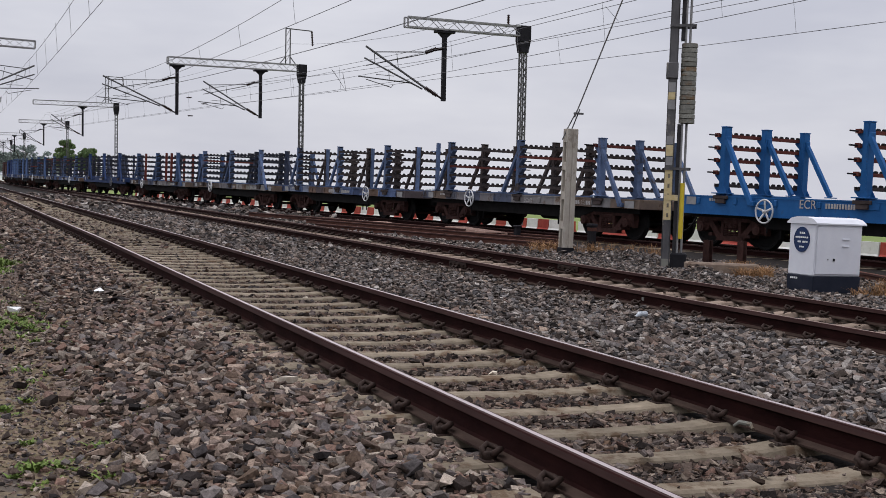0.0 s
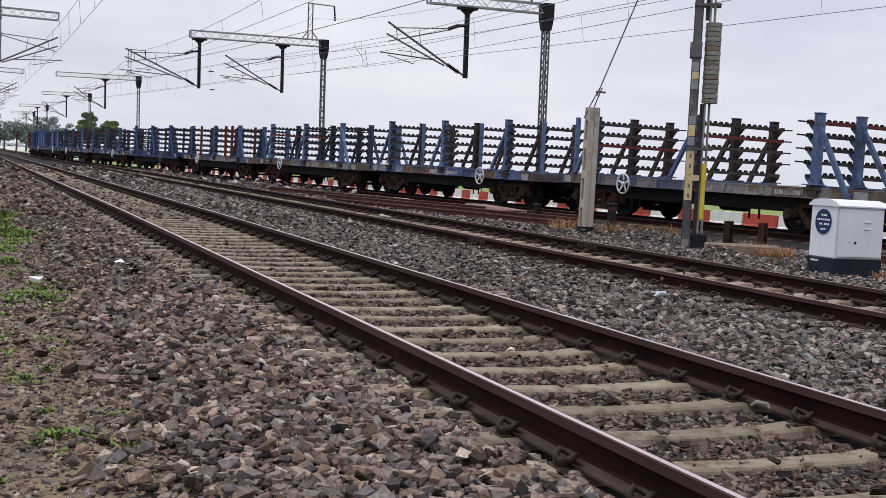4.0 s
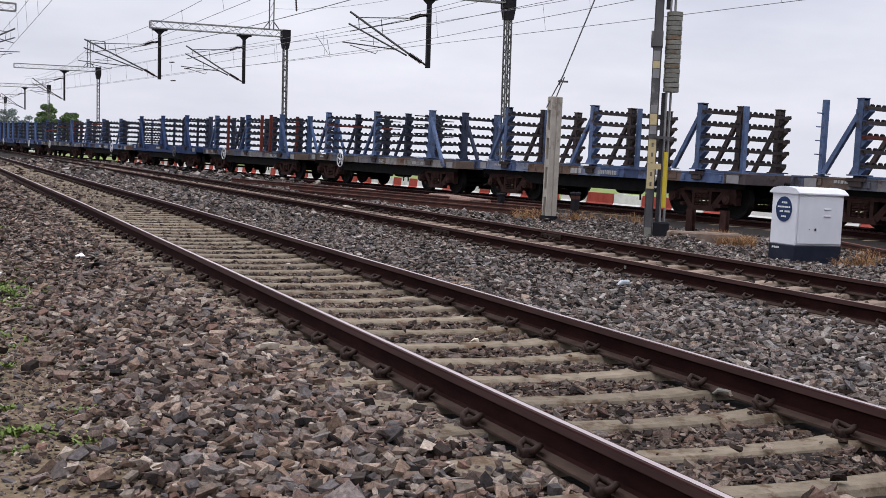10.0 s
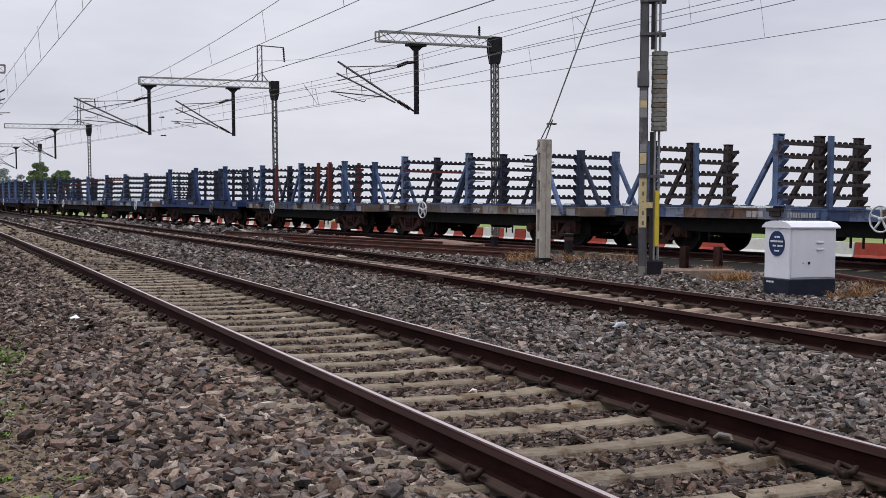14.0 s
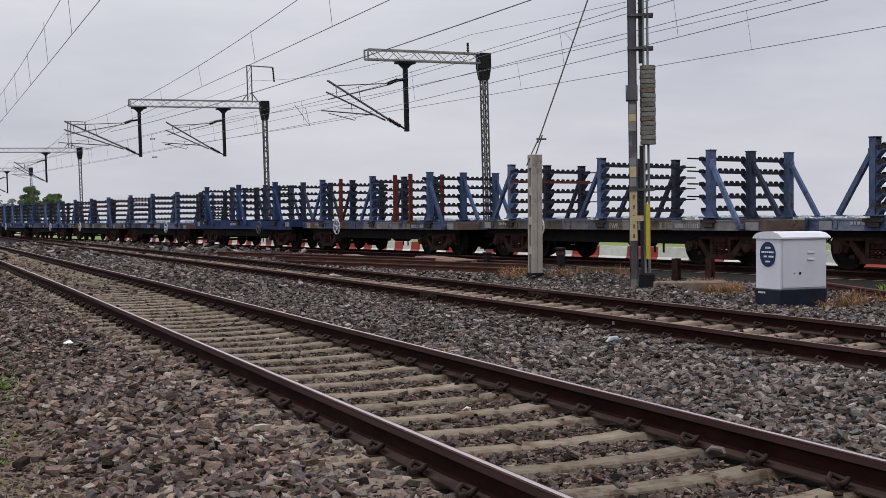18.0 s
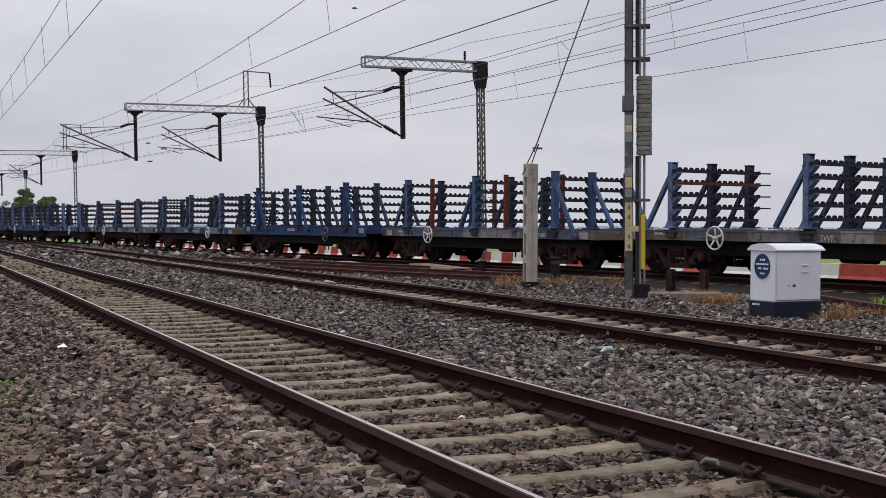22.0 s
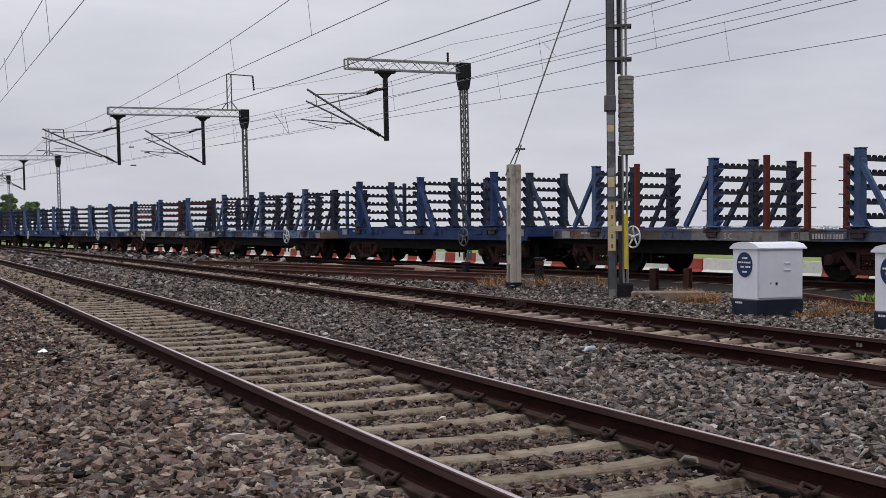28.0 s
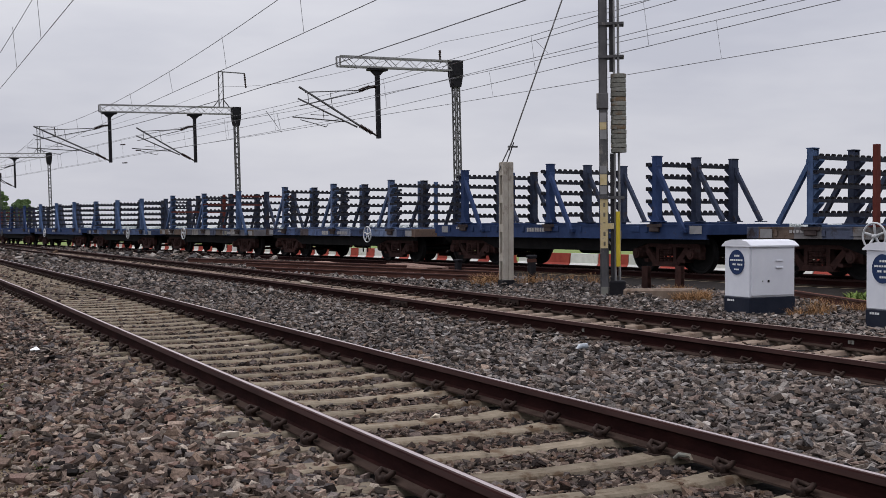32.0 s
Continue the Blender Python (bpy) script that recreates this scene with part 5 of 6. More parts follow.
thing("concrete_beam", s.mesh("concrete_beam", M["tan_sleeper"]), pose(9.24, 18.27, -0.31, 0, 0, -23), "low weathered concrete beam half buried in the ballast", "concrete beam")


def marker(x, y, h, cap):
    z = ground_z(x, y)
    g = tagged(new("black_marker"), "short black marker post with a wider cap", "marker post", "marker posts")
    g.matrix_basis = pose(x, y, z - 0.03, 0, 0, 20)
    part("post", Shape().box(-0.085, 0.085, -0.07, 0.07, 0, h, bevel=0.012).mesh("post", M["dark_steel"]), g)
    part("head", Shape().box(-0.105, 0.105, -0.09, 0.09, h + 0.001, h + 0.07, bevel=0.012).mesh("head", M["dark_steel"]), g)
    if cap:
        part("red_band", Shape().box(-0.088, 0.088, -0.074, 0.074, h - 0.10, h - 0.02).mesh("red_band", M["rust_dim"]), g, label="dull red painted band")
    return g


marker(10.55, 24.0, 0.66, True)
marker(11.7, 30.2, 0.42, False)
# rusty rails of old point work lying between the tracks
for pts in ([(10.2, 11.6, -0.085), (12.24, 17.1, -0.085)], [(8.6, 40.5, -0.05), (12.3, 28.6, -0.05)], [(7.7, 38.0, -0.05), (11.4, 26.4, -0.05)], [(6.85, 34.0, -0.06), (10.1, 24.6, -0.06)],
            [(7.2, 44.0, -0.05), (11.0, 33.0, -0.05)]):
    thing("loose_rail", rail_mesh("loose_rail", pts, M["rust_bright"], M["rust_dim"]), Matrix.Identity(4), "rusty rail lying on sleepers between the tracks", "rail", "loose rails")
for k in range(9):
    thing("old_sleeper", cached("old_sleeper", lambda: Shape().box(-1.05, 1.05, -0.12, 0.12, -0.36, -0.2, bevel=0.02).mesh("old_sleeper", M["concrete_sleeper"])),
          pose(8.5 + 0.31 * k + random.uniform(-0.05, 0.05), 36.6 - 0.95 * k, 0.0, 0, 0, 18 + random.uniform(-3, 3)), "old stained sleeper under the rusty rails", "sleeper", "old sleepers")

# pale slatted walkway, slabs and a trough lid lying among the rusty rails
walkway = tagged(new("slatted_walkway"), "pale rusty slatted steel walkway lying between the rails", "walkway")
walkway.matrix_basis = pose(11.45, 32.6, -0.115 + grade(32.6), 0, 0, -6.5)
for e in (-0.32, 0.32):
    part("side_bar", Shape().box(e - 0.03, e + 0.03, -2.0, 2.0, 0, 0.10).mesh("side_bar", M["rust_pale"]), walkway)
for k in range(14):
    part("slat", cached("walk_slat", lambda: Shape().box(-0.30, 0.30, -0.075, 0.075, 0.07, 0.105).mesh("slat", M["rust_pale"])), walkway, pose(0, -1.86 + k * 0.286, 0))
for x, y, r in ((11.5, 40.8, -10), (11.0, 37.0, 5)):
    thing("concrete_slab", cached("slab", lambda: Shape().box(-0.28, 0.28, -0.9, 0.9, 0, 0.12, bevel=0.02).mesh("concrete_slab", M["rust_pale"])), pose(x, y, -0.24 + grade(y), 0, 0, r),
          "pale stained slab lying among the rusty rails", "slab", "slabs among the rails")

# a small dark bird that flies past
bird = tagged(new("bird"), "small dark bird flying past with curved wings", "bird")
part("body", Shape().rod([(0, 0.13, 0.0), (0, 0.09, 0.01), (0, 0.0, 0.0), (0, -0.08, 0.0), (0, -0.17, 0.01)], [0.004, 0.022, 0.032, 0.02, 0.012], 8).mesh("body", M["dark_steel"]), bird)
BIRD_WINGS = []
for side in (-1, 1):
    s = Shape()
    out = [(0.0, 0.06), (0.10, 0.075), (0.20, 0.03), (0.27, -0.06), (0.17, -0.03), (0.08, -0.045), (0.0, -0.04)]
    s.prism([(side * a, b) for a, b in out], "z", -0.004, 0.004)
    BIRD_WINGS.append(part("wing", s.mesh("wing", M["dark_steel"]), bird, pose(side * 0.015, 0, 0.01)))

# red and white concrete barrier beyond the train
barrier = tagged(new("barrier_wall"), "low red and white painted concrete barrier beyond the train", "barrier")
blocks = [Shape().prism([(-0.24, 0), (0.24, 0), (0.20, 0.10), (0.12, 0.20), (0.10, 0.58), (-0.10, 0.58), (-0.12, 0.20), (-0.20, 0.10)], "y", -half, half).mesh("barrier_block", M[k]) for half in (0.86, 0.42) for k in ("barrier_red", "barrier_white")]
SHORT_FROM = 44.8        # from here on the blocks are half as long
yb = -4.0
k = 0
while yb < 118:
    x, sl = line_c(yb)
    short = yb > SHORT_FROM
    part("barrier_block", blocks[k % 2 + 2 * short], barrier, pose(x + 8.0, yb, -0.53 + grade(yb), 0, 0, math.degrees(math.atan(-sl)) + random.uniform(-0.8, 0.8)))
    yb += 0.88 if short else 1.76
    k += 1


# ---- stones, weeds, trees ----
rng = np.random.default_rng(7)
def rock_shapes(count, points):
    """Broken rocks: blocks with uneven corners, some of them knocked off, as convex hulls of unit size."""
    made = []
    while len(made) < count:
        u = np.stack(np.meshgrid((-1.0, 1.0), (-1.0, 1.0), (-1.0, 1.0)), -1).reshape(8, 3)
        u += rng.uniform(-0.34, 0.16, (8, 3)) * u
        u[:, 2] += 0.22 * rng.normal() * u[:, 0] + 0.22 * rng.normal() * u[:, 1]
        u = np.delete(u, rng.integers(0, 8, 1 if points else 2), 0)
        more = rng.normal(size=(points, 3))
        more /= np.abs(more).max(1)[:, None]
        u = np.concatenate([u, more * rng.uniform(0.86, 1.06, (points, 1))])
        bm = bmesh.new()
        for q in u:
            bm.verts.new(q)
        bmesh.ops.convex_hull(bm, input=bm.verts)
        bmesh.ops.delete(bm, geom=[v for v in bm.verts if not v.link_faces], context="VERTS")
        bmesh.ops.triangulate(bm, faces=bm.faces)
        bmesh.ops.recalc_face_normals(bm, faces=bm.faces)
        bm.verts.index_update()
        made.append((np.array([v.co[:] for v in bm.verts]), np.array([[v.index for v in f.verts] for f in bm.faces])))
        bm.free()
    return made


ROCKS = rock_shapes(36, 1)
CHIPS = rock_shapes(24, 0)


def stones(name, xy, z, size, mat, label, shapes=None):
    """Many angular stones in one mesh. size: the mean radius of each."""
    shapes = shapes or CHIPS
    kind = rng.integers(0, len(shapes), len(xy))
    verts, faces, start = [], [], 0
    for at, (base, tris) in enumerate(shapes):
        mine = kind == at
        n, k = int(mine.sum()), len(base)
        if not n:
            continue
        shape = base[None] * np.stack([rng.uniform(0.75, 1.45, n), rng.uniform(0.55, 0.95, n), rng.uniform(0.28, 0.62, n)], -1)[:, None]
        a, b, c = rng.uniform(0, 2 * math.pi, n), rng.normal(0, 0.30, n), rng.normal(0, 0.30, n)
        ca, sa, cb, sb, cc, sc, o = np.cos(a), np.sin(a), np.cos(b), np.sin(b), np.cos(c), np.sin(c), np.zeros(n)
        rz = np.stack([ca, -sa, o, sa, ca, o, o, o, o + 1], -1).reshape(n, 3, 3)
        rx = np.stack([o + 1, o, o, o, cb, -sb, o, sb, cb], -1).reshape(n, 3, 3)
        ry = np.stack([cc, o, sc, o, o + 1, o, -sc, o, cc], -1).reshape(n, 3, 3)
        v = np.einsum("nij,nkj->nki", rz @ rx @ ry, shape) * size[mine][:, None, None]
        v += np.concatenate([xy[mine], z[mine][:, None]], 1)[:, None]
        verts.append(v.reshape(-1, 3))
        faces.append((tris[None] + k * np.arange(n)[:, None, None]).reshape(-1, 3) + start)
        start += n * k
    verts, faces = np.concatenate(verts), np.concatenate(faces)
    me = bpy.data.meshes.new(name)
    me.vertices.add(len(verts))
    me.vertices.foreach_set("co", verts.astype(np.float32).ravel())
    me.loops.add(faces.size)
    me.loops.foreach_set("vertex_index", faces.astype(np.int32).ravel())
    me.polygons.add(len(faces))
    me.polygons.foreach_set("loop_start", np.arange(0, faces.size, 3, dtype=np.int32))
    me.polygons.foreach_set("loop_total", np.full(len(faces), 3, dtype=np.int32))
    me.materials.append(mat)
    me.update(calc_edges=True)
    me.validate()
    me.shade_flat()
    return tagged(new(name, me), label, "ballast", kind="stuff")


def heights(xy):
    return np.array([ground_z(x, y) for x, y in xy])


def in_view(xy, pad=0.6):
    u = xy[:, 0] + 3.36
    return (u > -0.03 * xy[:, 1] - pad) & (u < 1.08 * xy[:, 1] + pad)


def scatter(x0, x1, y0, y1, per_m2, seen=True):
    n = int((x1 - x0) * (y1 - y0) * per_m2)
    xy = np.stack([rng.uniform(x0, x1, n), rng.uniform(y0, y1, n)], -1)
    return xy[in_view(xy)] if seen else xy


def ballast_field(name, x0, x1, y0, y1, per_m2, r0, r1, label, seen=True):
    xy = scatter(x0, x1, y0, y1, per_m2, seen)
    xy = xy[rng.random(len(xy)) < np.where(xy[:, 0] > 6.3, 0.55, np.where(xy[:, 0] > 1.2, 0.85, 1.0))]
    size = rng.uniform(r0, r1, len(xy)) * rng.choice([0.55, 0.7, 0.85, 1.0, 1.1, 1.3, 1.6], len(xy))
    z = heights(xy) + np.where(rng.random(len(xy)) < 0.34, rng.uniform(-0.7, 0.2, len(xy)), rng.uniform(0.5, 1.8, len(xy))) * size
    ph = (xy[:, 1] - SLEEPER_PHASE) % 0.6
    d = np.minimum(ph, 0.6 - ph)
    keep = np.ones(len(xy), bool)
    ramp = -0.0036 * np.maximum(0.0, xy[:, 1] - 22.0)
    for cx in (0.0, B_X):
        u = np.abs(xy[:, 0] - cx)
        inner = u < (0.98 if cx == 0 else 1.0)
        keep &= ~(inner & (d < 0.105 + size * 0.4) & (rng.random(len(xy)) < 0.985))
        shoulder = (u >= 0.98) & (u < 1.36) & (d < 0.105)
        keep &= ~(shoulder & (rng.random(len(xy)) < (0.88 if cx == 0 else 0.10)))
        keep &= np.abs(u - GAUGE) > 0.085 + size * 0.5
        z = np.where(inner & (d < 0.105), -0.175 + 0.3 * size + ramp, z)
        z = np.where(inner & (d >= 0.105), np.minimum(z, -0.230 + 0.7 * rng.random(len(xy)) * size + ramp), z)
        z = np.where(shoulder, (-0.185 if cx == 0 else -0.168) + 0.3 * size + ramp, z)
        beside = (u >= 0.85) & (u < 1.30) & (d >= 0.105)
        z = np.where(beside, np.minimum(z, -0.205 + 0.6 * rng.random(len(xy)) * size + ramp), z)
    edge = -2.45 + 0.12 * rng.normal(size=len(xy))
    keep &= ~((xy[:, 0] < edge) & (rng.random(len(xy)) < 0.97))
    for bx, by in ((9.06, 14.62), (8.93, 11.42)):
        z -= 0.06 * ((xy[:, 0] > bx - 0.5) & (xy[:, 0] < bx + 1.1) & (xy[:, 1] > by - 0.9) & (xy[:, 1] < by + 0.6))
    crib = (np.abs(xy[:, 0]) < GAUGE) | (np.abs(xy[:, 0] - B_X) < GAUGE)
    size = np.where(crib, size * 0.92, size)
    stones(name.replace("ballast", "crib_ballast"), xy[keep & crib], z[keep & crib], size[keep & crib], M["crib_stone"], label.replace("ballast", "grimy crib ballast"))
    keep &= ~crib
    grey = keep & (xy[:, 0] > 1.2 + 0.5 * rng.normal(size=len(xy)))
    stones(name.replace("ballast", "grey_ballast"), xy[grey], z[grey], size[grey], M["grey_stone"], label.replace("dark", "blue-grey"), ROCKS if name == "near_ballast" else CHIPS)
    keep &= ~grey
    return stones(name, xy[keep], z[keep], size[keep], M["stone"], label, ROCKS if name == "near_ballast" else CHIPS)


ballast_field("near_ballast", -3.9, 8.4, 4.0, 11.5, 2500, 0.0115, 0.024, "dark angular granite ballast stones close by")
ballast_field("middle_ballast", -3.8, 12.5, 11.5, 22.0, 1150, 0.012, 0.024, "dark angular granite ballast stones")
ballast_field("far_ballast", -3.8, 12.0, 22.0, 46.0, 300, 0.021, 0.038, "granite ballast between the tracks further off")
ballast_field("remote_ballast", -3.6, 12.0, 46.0, 85.0, 16, 0.055, 0.085, "granite ballast along the tracks far off")
xy = scatter(-0.79, 0.79, 4.0, 14.0, 500)
ph = (xy[:, 1] - SLEEPER_PHASE) % 0.6
xy = xy[np.minimum(ph, 0.6 - ph) > 0.10]
stones("crib_grit", xy, heights(xy) + rng.uniform(-0.01, 0.015, len(xy)), rng.uniform(0.008, 0.02, len(xy)), M["crib_stone"], "small grimy chips between the sleepers")
# larger slabs lying loose at the foot of the shoulder
xy = scatter(-2.9, -0.9, 4.6, 9.5, 26)
xy = xy[rng.random(len(xy)) < np.clip(1.5 - 0.14 * xy[:, 1], 0.15, 1.0)]
size = rng.uniform(0.030, 0.056, len(xy))
stones("loose_slabs", xy, heights(xy) + 0.45 * size, size, M["stone"], "larger flat broken stones at the foot of the ballast", ROCKS)
# grit on the soil
xy = scatter(-4.2, -2.1, 15.0, 27.0, 420)
stones("far_grit", xy, heights(xy) + 0.004, rng.uniform(0.010, 0.028, len(xy)), M["stone"], "small grey stones on the trackside soil further off")
xy = scatter(-4.6, -1.9, 4.3, 15.0, 950)
stones("grit", xy, heights(xy) + 0.002, rng.uniform(0.005, 0.012, len(xy)) * rng.choice([1.0, 1.0, 1.0, 1.9], len(xy)), M["stone"], "small grey grit on the trackside soil")


def single_stone(x, y, r, key, label, lift=0.5):
    k = np.array([[x, y]])
    ob = stones("loose_stone", k, heights(k) + r * lift, np.array([r]), M[key], label)
    ob["category"] = "stone"
    del ob["kind"]
    return ob


single_stone(5.12, 24.47, 0.10, "pale_stone", "pale sandy stone between the rails", 1.4)
single_stone(-1.80, 13.6, 0.055, "litter", "white stone on the ballast", 1.0)
single_stone(-1.36, 7.34, 0.06, "pale_stone", "pale buff stone on the ballast", 0.8)
for _ in range(60):
    yy = rng.uniform(5.5, 16)
    single_stone(rng.uniform(-3.0, 5.5), yy, rng.uniform(0.016, 0.032), "pale_stone", "pale buff stone among the ballast", 0.8)
single_stone(-2.75, 12.3, 0.05, "litter", "scrap of white litter on the ballast", 0.8)

# crumpled clear plastic bottle between the tracks
s = Shape().rod([(0, -0.13, 0.04), (0, -0.11, 0.04), (0, 0.05, 0.045), (0, 0.09, 0.03), (0, 0.12, 0.016), (0, 0.14, 0.016)], [0.02, 0.042, 0.04, 0.03, 0.014, 0.014], 10)
s.rod([(0.0, 0.14, 0.016), (0.0, 0.16, 0.016)], 0.017, 8, 1)
thing("plastic_bottle", s.mesh("plastic_bottle", [M["plastic"], M["litter"]]), pose(3.49, 10.72, -0.17, 0, 12, 110) @ Matrix.Scale(0.72, 4), "small crumpled clear plastic bottle on the ballast", "bottle")


def tuft(x, y, r, h, n, key, label, droop=0.5, wide=0.012, pool=None):
    """A clump of curved blades, each two quads and a tip."""
    base = ground_z(x, y) - 0.01
    vs, fs = [], []
    for _ in range(n):
        a, d = rng.uniform(0, 2 * math.pi), r * math.sqrt(rng.random())
        px, py = d * math.cos(a), d * math.sin(a)
        hh = h * rng.uniform(0.45, 1.0)
        lean = rng.uniform(0.1, droop) * hh
        b = rng.uniform(0, 2 * math.pi)
        ux, uy = math.cos(b), math.sin(b)
        w = wide * rng.uniform(0.6, 1.3)
        k = len(vs)
        for t, ww in ((0, 0.7), (0.5, 1.0), (0.85, 0.6)):
            cx, cy, cz = px + ux * lean * t * t, py + uy * lean * t * t, hh * t * (1 - 0.15 * t)
            vs += [(cx - uy * w * ww, cy + ux * w * ww, cz), (cx + uy * w * ww, cy - ux * w * ww, cz)]
        vs.append((px + ux * lean * 1.2, py + uy * lean * 1.2, hh * 0.86))
        fs += [(k, k + 1, k + 3, k + 2), (k + 2, k + 3, k + 5, k + 4), (k + 4, k + 5, k + 6)]
    if pool is not None:
        pool.add([(x + a, y + b, base + c) for a, b, c in vs], fs)
        return None
    ob = new("weed_tuft" if key == "leaf" else "dry_grass_tuft", mesh_of("tuft", vs, fs, M[key]))
    ob.location = (x, y, base)
    return tagged(ob, label, "weeds" if key == "leaf" else "dry grass", "weeds on the trackside" if key == "leaf" else "dry grass by the posts")


weeds = Shape()
for x, y, r, h in ((-2.82, 11.6, 0.25, 0.13), (-2.98, 11.2, 0.22, 0.12), (-2.62, 11.1, 0.20, 0.12), (-2.44, 10.8, 0.10, 0.09), (-2.40, 9.9, 0.10, 0.07), (-2.33, 8.62, 0.12, 0.09),
                   (-2.30, 6.92, 0.13, 0.09), (-2.42, 6.75, 0.09, 0.06), (-2.64, 6.26, 0.08, 0.06), (-2.82, 5.98, 0.10, 0.07), (-2.98, 5.87, 0.17, 0.08), (-3.06, 7.5, 0.12, 0.09), (-2.45, 7.4, 0.05, 0.05),
                   (-2.98, 6.5, 0.06, 0.05), (-2.95, 14.6, 0.22, 0.12), (-2.72, 17.4, 0.32, 0.18), (-2.62, 18.6, 0.4, 0.2), (-2.95, 19.3, 0.45, 0.25), (-3.1, 16.5, 0.4, 0.16), (-3.15, 21.5, 0.5, 0.3),
                   (-2.75, 22.9, 0.35, 0.3), (-3.3, 14.0, 0.3, 0.12), (-3.2, 9.0, 0.15, 0.06), (-3.5, 23.2, 0.5, 0.25), (-2.9, 13.3, 0.12, 0.08)):
    for _ in range(int(8 + 420 * r * r)):
        a, d = rng.uniform(0, 2 * math.pi), math.sqrt(rng.random())
        tuft(x + 0.85 * r * d * math.cos(a), y + 1.9 * r * d * math.sin(a), rng.uniform(0.015, 0.05), h * rng.uniform(0.35, 1.0) * (1.1 - 0.7 * d), int(rng.integers(10, 26)), "leaf", "", 1.6, 0.0095, weeds)
for _ in range(80):
    tuft(rng.uniform(-3.5, -2.3), rng.uniform(5.2, 15.0), rng.uniform(0.03, 0.10), rng.uniform(0.03, 0.07), int(rng.integers(8, 36)), "leaf", "", 1.5, 0.008, weeds)
tagged(new("weeds", mesh_of("weeds", weeds.v, weeds.f, M["leaf"])), "low green weeds growing in the trackside soil", "weeds", kind="stuff")
tuft(12.22, 15.35, 0.3, 0.28, 160, "leaf", "low green bush beside the cabinet", 0.7, 0.02)
tuft(13.0, 16.1, 0.22, 0.22, 120, "leaf", "low green bush beside the cabinet", 0.7, 0.02)
for x, y, r, h in ((9.9, 13.95, 0.20, 0.20), (9.3, 13.8, 0.14, 0.17), (10.3, 14.3, 0.25, 0.26), (11.0, 14.2, 0.25, 0.22), (9.4, 10.9, 0.25, 0.24), (10.28, 17.35, 0.22, 0.24), (10.0, 17.5, 0.2, 0.22), (10.55, 17.75, 0.2, 0.24), (11.2, 19.3, 0.3, 0.22), (8.9, 23.4, 0.25, 0.3),
                   (9.3, 24.1, 0.3, 0.32), (9.8, 22.9, 0.25, 0.3), (10.3, 23.1, 0.3, 0.3), (10.7, 22.6, 0.25, 0.28), (9.9, 24.3, 0.35, 0.3), (11.0, 22.0, 0.2, 0.35), (10.9, 18.4, 0.25, 0.16)):
    tuft(x, y, r, h * 1.25, int((40 + 420 * r) * (2.2 if x > 9.95 and 16 < y < 20 else 0.8 if y > 20 else 1)), "dry_leaf", "tuft of straw-coloured dry grass", 1.3, 0.0034)


def tree(x, y, high, wide, key, label, clumps=26, leaves=70, leaf=0.045, flat=0.7):
    g = tagged(new("tree"), label, "tree", "far trees")
    g.matrix_basis = pose(x, y, -0.35 + grade(min(y, 600.0)) - (0.26 if x > line_c(y)[0] + 3 else 0.0))
    s = Shape()
    s.rod([(0, 0, 0), (0.1, 0, high * 0.3), (0.0, 0.1, high * 0.62)], [high * 0.035, high * 0.028, high * 0.012], 8)
    tips = []
    for k in range(clumps):
        a, b = rng.uniform(0, 2 * math.pi), rng.random()
        d = wide * math.sqrt(rng.random()) * (1.0 - 0.55 * abs(b - 0.4))
        tips.append((d * math.cos(a), d * math.sin(a), high * (0.42 + 0.55 * b)))
        if k % 2 == 0:
            z0 = high * rng.uniform(0.28, 0.55)
            s.rod([(0, 0, z0), (tips[-1][0] * 0.5, tips[-1][1] * 0.5, (z0 + tips[-1][2]) / 2 + 0.3), tips[-1]], [high * 0.012, high * 0.008, high * 0.003], 5)
    part("trunk", s.mesh("trunk", M["bark"]), g)
    vs, fs = [], []
    for cx, cy, cz in tips:
        r = wide * rng.uniform(0.16, 0.34)
        for _ in range(leaves):
            v = rng.normal(size=3)
            v *= r * rng.random() ** 0.4 / np.linalg.norm(v)
            c = np.array([cx, cy, cz]) + v * (1, 1, flat)
            e1, e2 = rng.normal(size=3), rng.normal(size=3)
            q = wide * leaf
            e1 *= q / np.linalg.norm(e1)
            e2 *= q / np.linalg.norm(e2)
            k = len(vs)
            vs += [tuple(c - e1), tuple(c + e2), tuple(c + e1), tuple(c - e2)]
            fs += [(k, k + 1, k + 2, k + 3)]
    part("crown", mesh_of("crown", vs, fs, M[key]), g)


for x, y, h, w in ((17.0, 230, 8.8, 2.4), (21.0, 235, 7.6, 2.5)):
    tree(x, y, h, w, "tree_leaf", "leafy green tree beyond the train", 44, 150, 0.075)
for k in range(14):
    tree(-8 + k * 3.4 + rng.uniform(-1, 1), 470 + rng.uniform(-30, 60), rng.uniform(8.0, 13.0), 6.5, "thin_haze_leaf", "hazy far tree at the end of the line", 20, 80, 0.06)
# far tree line along the horizon
for k in range(40):
    a = radians(2 + k * 1.8 + rng.uniform(-0.4, 0.4))
    d = rng.uniform(1100, 1500)
    if rng.random() < 0.75:
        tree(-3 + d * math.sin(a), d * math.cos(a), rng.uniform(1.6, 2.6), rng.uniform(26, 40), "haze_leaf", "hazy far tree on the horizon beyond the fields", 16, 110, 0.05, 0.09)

# the ballast goes on beside and behind the camera
ballast_field("rear_ballast", -2.9, 6.2, -5.5, 3.9, 170, 0.030, 0.048, "dark angular granite ballast stones behind the camera", False)

# ---- the train and the tracks ----
WAGONS = [build_wagon(row) for row in TRAIN]
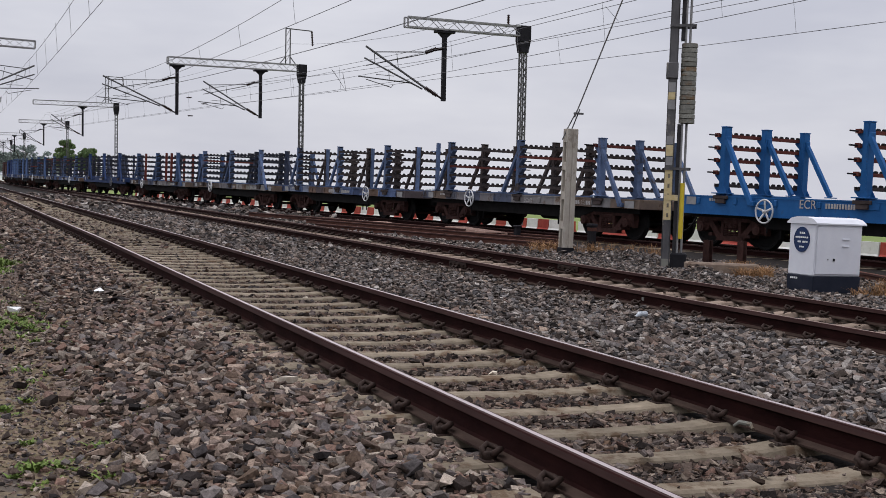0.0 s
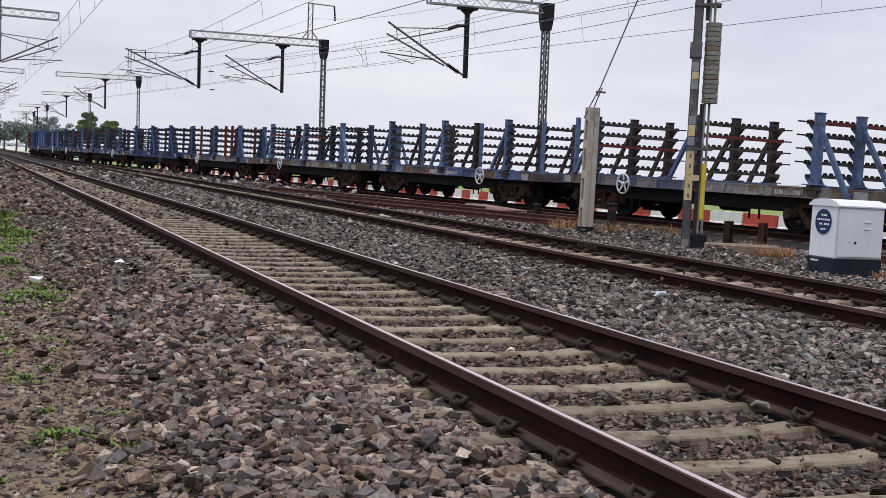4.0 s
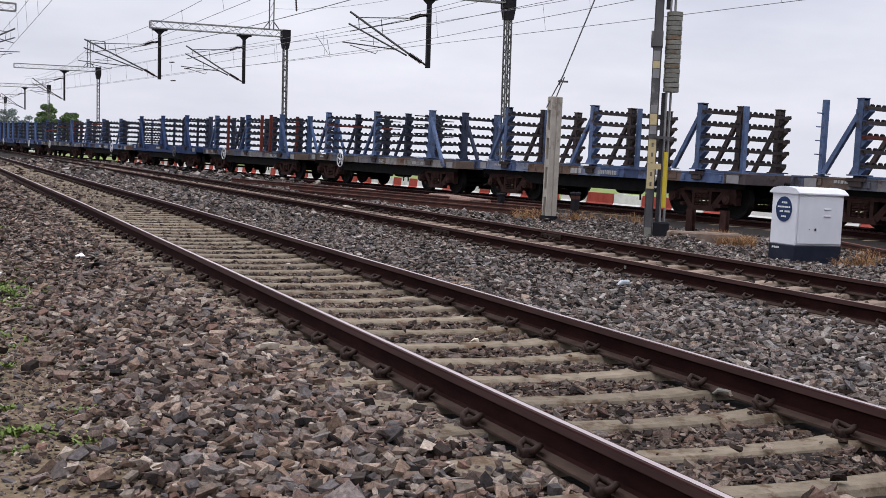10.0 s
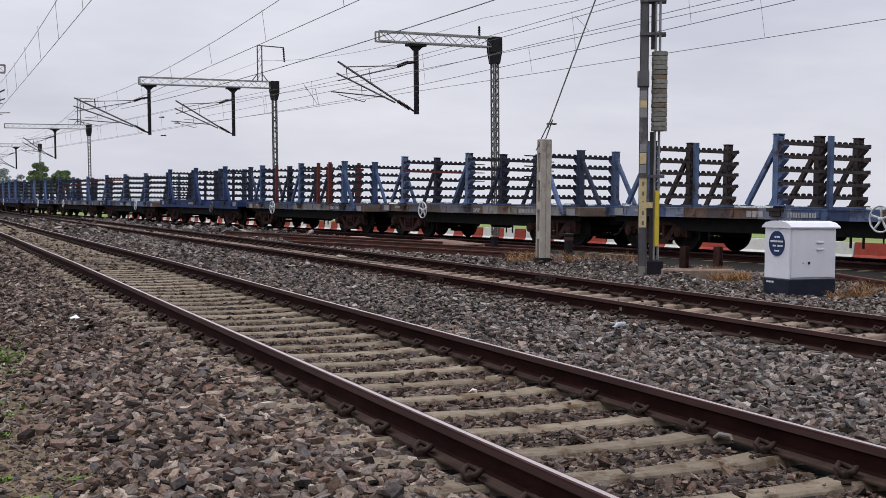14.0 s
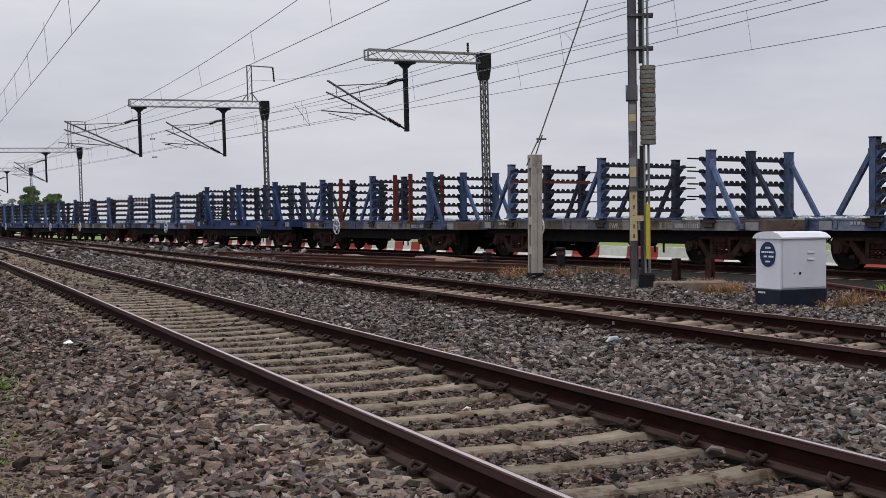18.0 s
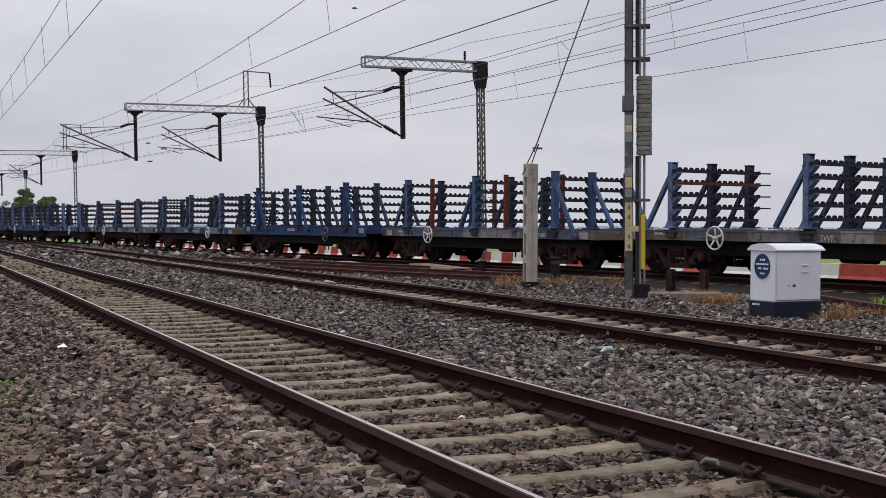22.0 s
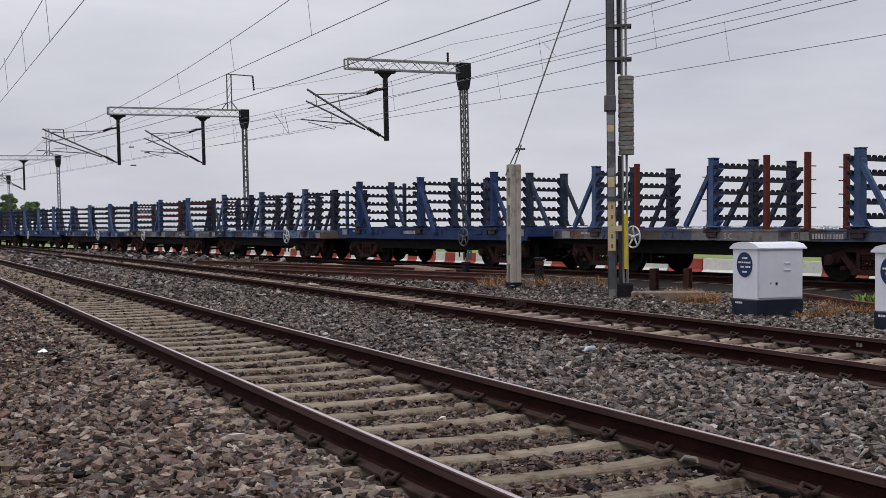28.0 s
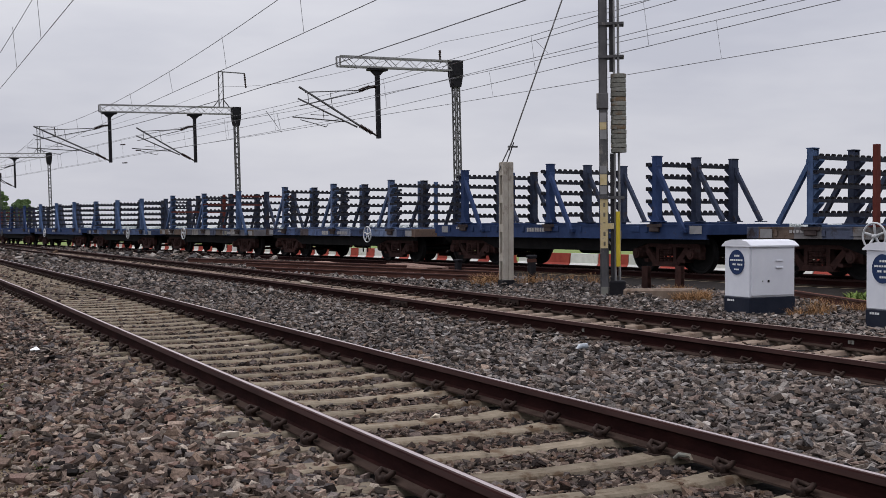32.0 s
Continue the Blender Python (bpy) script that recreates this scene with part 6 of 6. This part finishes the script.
track("near_track", "near track with polished rails on concrete sleepers", centre_a, [-8, 22, 60, 300, 700], M["rail_shine"], -7.0, 90, SLEEPER_PHASE, 120, 50)
track("second_track", "second track with dull rails on concrete sleepers", centre_b, [-8, 22, 60, 300, 700], M["rail_brown"], -7.0, 70, SLEEPER_PHASE + 0.2, 80, 40, tie=sleeper_b)
track("train_track", "far track that carries the wagons", centre_c, [-60, 0, 22, 40, 76, 90] + list(range(100, 140, 4)) + [200, 400], M["rail_brown"], -20.0, 60, 0.1, 70, 0)

# joint bars, paint marks and a bond on the rails of the first two tracks
for x, y in ((B_X + GAUGE, 16.8), (B_X - GAUGE, 17.3)):
    joint = tagged(new("rail_joint"), "dark bolted joint bars on a rail of the second track", "rail joint", "rail joints")
    joint.matrix_basis = pose(x, y, 0)
    for e in (-1, 1):
        s = Shape().box(min(e * 0.012, e * 0.034), max(e * 0.012, e * 0.034), -0.34, 0.34, -0.135, -0.05, bevel=0.006)
        part("joint_bar", s.mesh("joint_bar", M["clip"]), joint)
        for k in range(4):
            part("bolt", cached(("joint_bolt", e), lambda: Shape().rod([(e * 0.03, 0, 0), (e * 0.062, 0, 0)], 0.018, 6).mesh("bolt", M["clip"])), joint, pose(0, -0.25 + k * 0.167, -0.092))
for x, y, w in ((B_X - GAUGE, 11.85, 0.05), (B_X + GAUGE, 9.345, 0.035), (B_X + GAUGE, 9.295, 0.035)):
    thing("paint_mark", Shape().box(-0.0125, -0.0095, -w / 2, w / 2, -0.108, -0.068).mesh("paint_mark", M["weight"]), pose(x, y, 0), "small white paint mark on the rail web", "paint mark", "paint marks")
s = Shape().rod([(0, -0.05, 0), (0.015, -0.03, 0.02), (0.0, 0.03, 0.025), (0, 0.06, 0)], [0.008, 0.013, 0.014, 0.008], 7)
thing("rail_bond", s.mesh("rail_bond", M["weight"]), pose(0.73, 5.34, -0.15, 0, 0, 30), "grey rail bond clamped beside a clip", "rail bond")


# ---- what moves ----
RUN = [(0.0, 0.0), (1.0, 1.88), (2.0, 3.73), (3.5, 6.49), (5.5, 10.21), (7.0, 12.95), (9.0, 16.69), (11.0, 20.38), (12.0, 22.21), (14.0, 25.92), (16.5, 30.57),
       (18.0, 33.38), (20.0, 37.12), (22.0, 40.90), (24.0, 44.69), (26.0, 48.46), (28.0, 52.25), (30.0, 56.10), (32.0, 59.94)]
FIRST = 20.66            # centre of the leading wagon at the start


def run(t):
    """Metres that the train has rolled by t."""
    for (a, p), (b, q) in zip(RUN, RUN[1:]):
        if t <= b:
            return p + (q - p) * (t - a) / (b - a)
    return RUN[-1][1]


def wagon_pose(y):
    (x0, _), (x1, _) = line_c(y - 4.47), line_c(y + 4.47)
    return pose((x0 + x1) / 2, y, z_c(y), 0, 0, math.degrees(math.atan2(x0 - x1, 8.94)))


def motions():
    times = [t for t, _ in RUN]
    for k, w in enumerate(WAGONS):
        walk(w, [(t, wagon_pose(FIRST + WAGON * k + TRAIN[k][-1] - run(t))) for t in times])
    for ws in WHEELS:
        at = ws.matrix_basis.translation.copy()
        walk(ws, [(t, pose(*at) @ Matrix.Rotation(run(t) / 0.5, 4, "X")) for t in [0.3 * i for i in range(107)] if t <= 32.0] + [(32.0, pose(*at) @ Matrix.Rotation(run(32.0) / 0.5, 4, "X"))])

    walk(bird, [(t, pose(x, y, z, 0, 0, r)) for t, x, y, z, r in (
        (0.0, 70.0, 62.0, 60.0, 90), (20.0, 30.0, 54.0, 20.0, 88), (21.0, 18.0, 51.2, 14.2, 80), (22.0, 15.28, 50.5, 11.05, 80), (23.4, 13.25, 50.0, 6.26, 75), (23.8, 12.27, 50.0, 5.02, 75),
        (24.0, 11.64, 50.0, 4.36, 80), (24.2, 10.57, 50.0, 3.88, 85), (24.6, 8.71, 50.0, 3.72, 90), (25.5, 4.4, 50.2, 3.6, 90), (27.0, -4.5, 50.5, 4.2, 90), (32.0, -45.0, 52.0, 9.0, 90))])
    for side, wing in zip((-1, 1), BIRD_WINGS):
        flaps = [(0.0, 0)] + [(22.0 + 0.1 * i, 38 * math.sin(i * 1.5)) for i in range(46)] + [(32.0, 0)]
        walk(wing, [(t, pose(side * 0.015, 0, 0.01, 0, -side * a, 0)) for t, a in flaps])


motions()
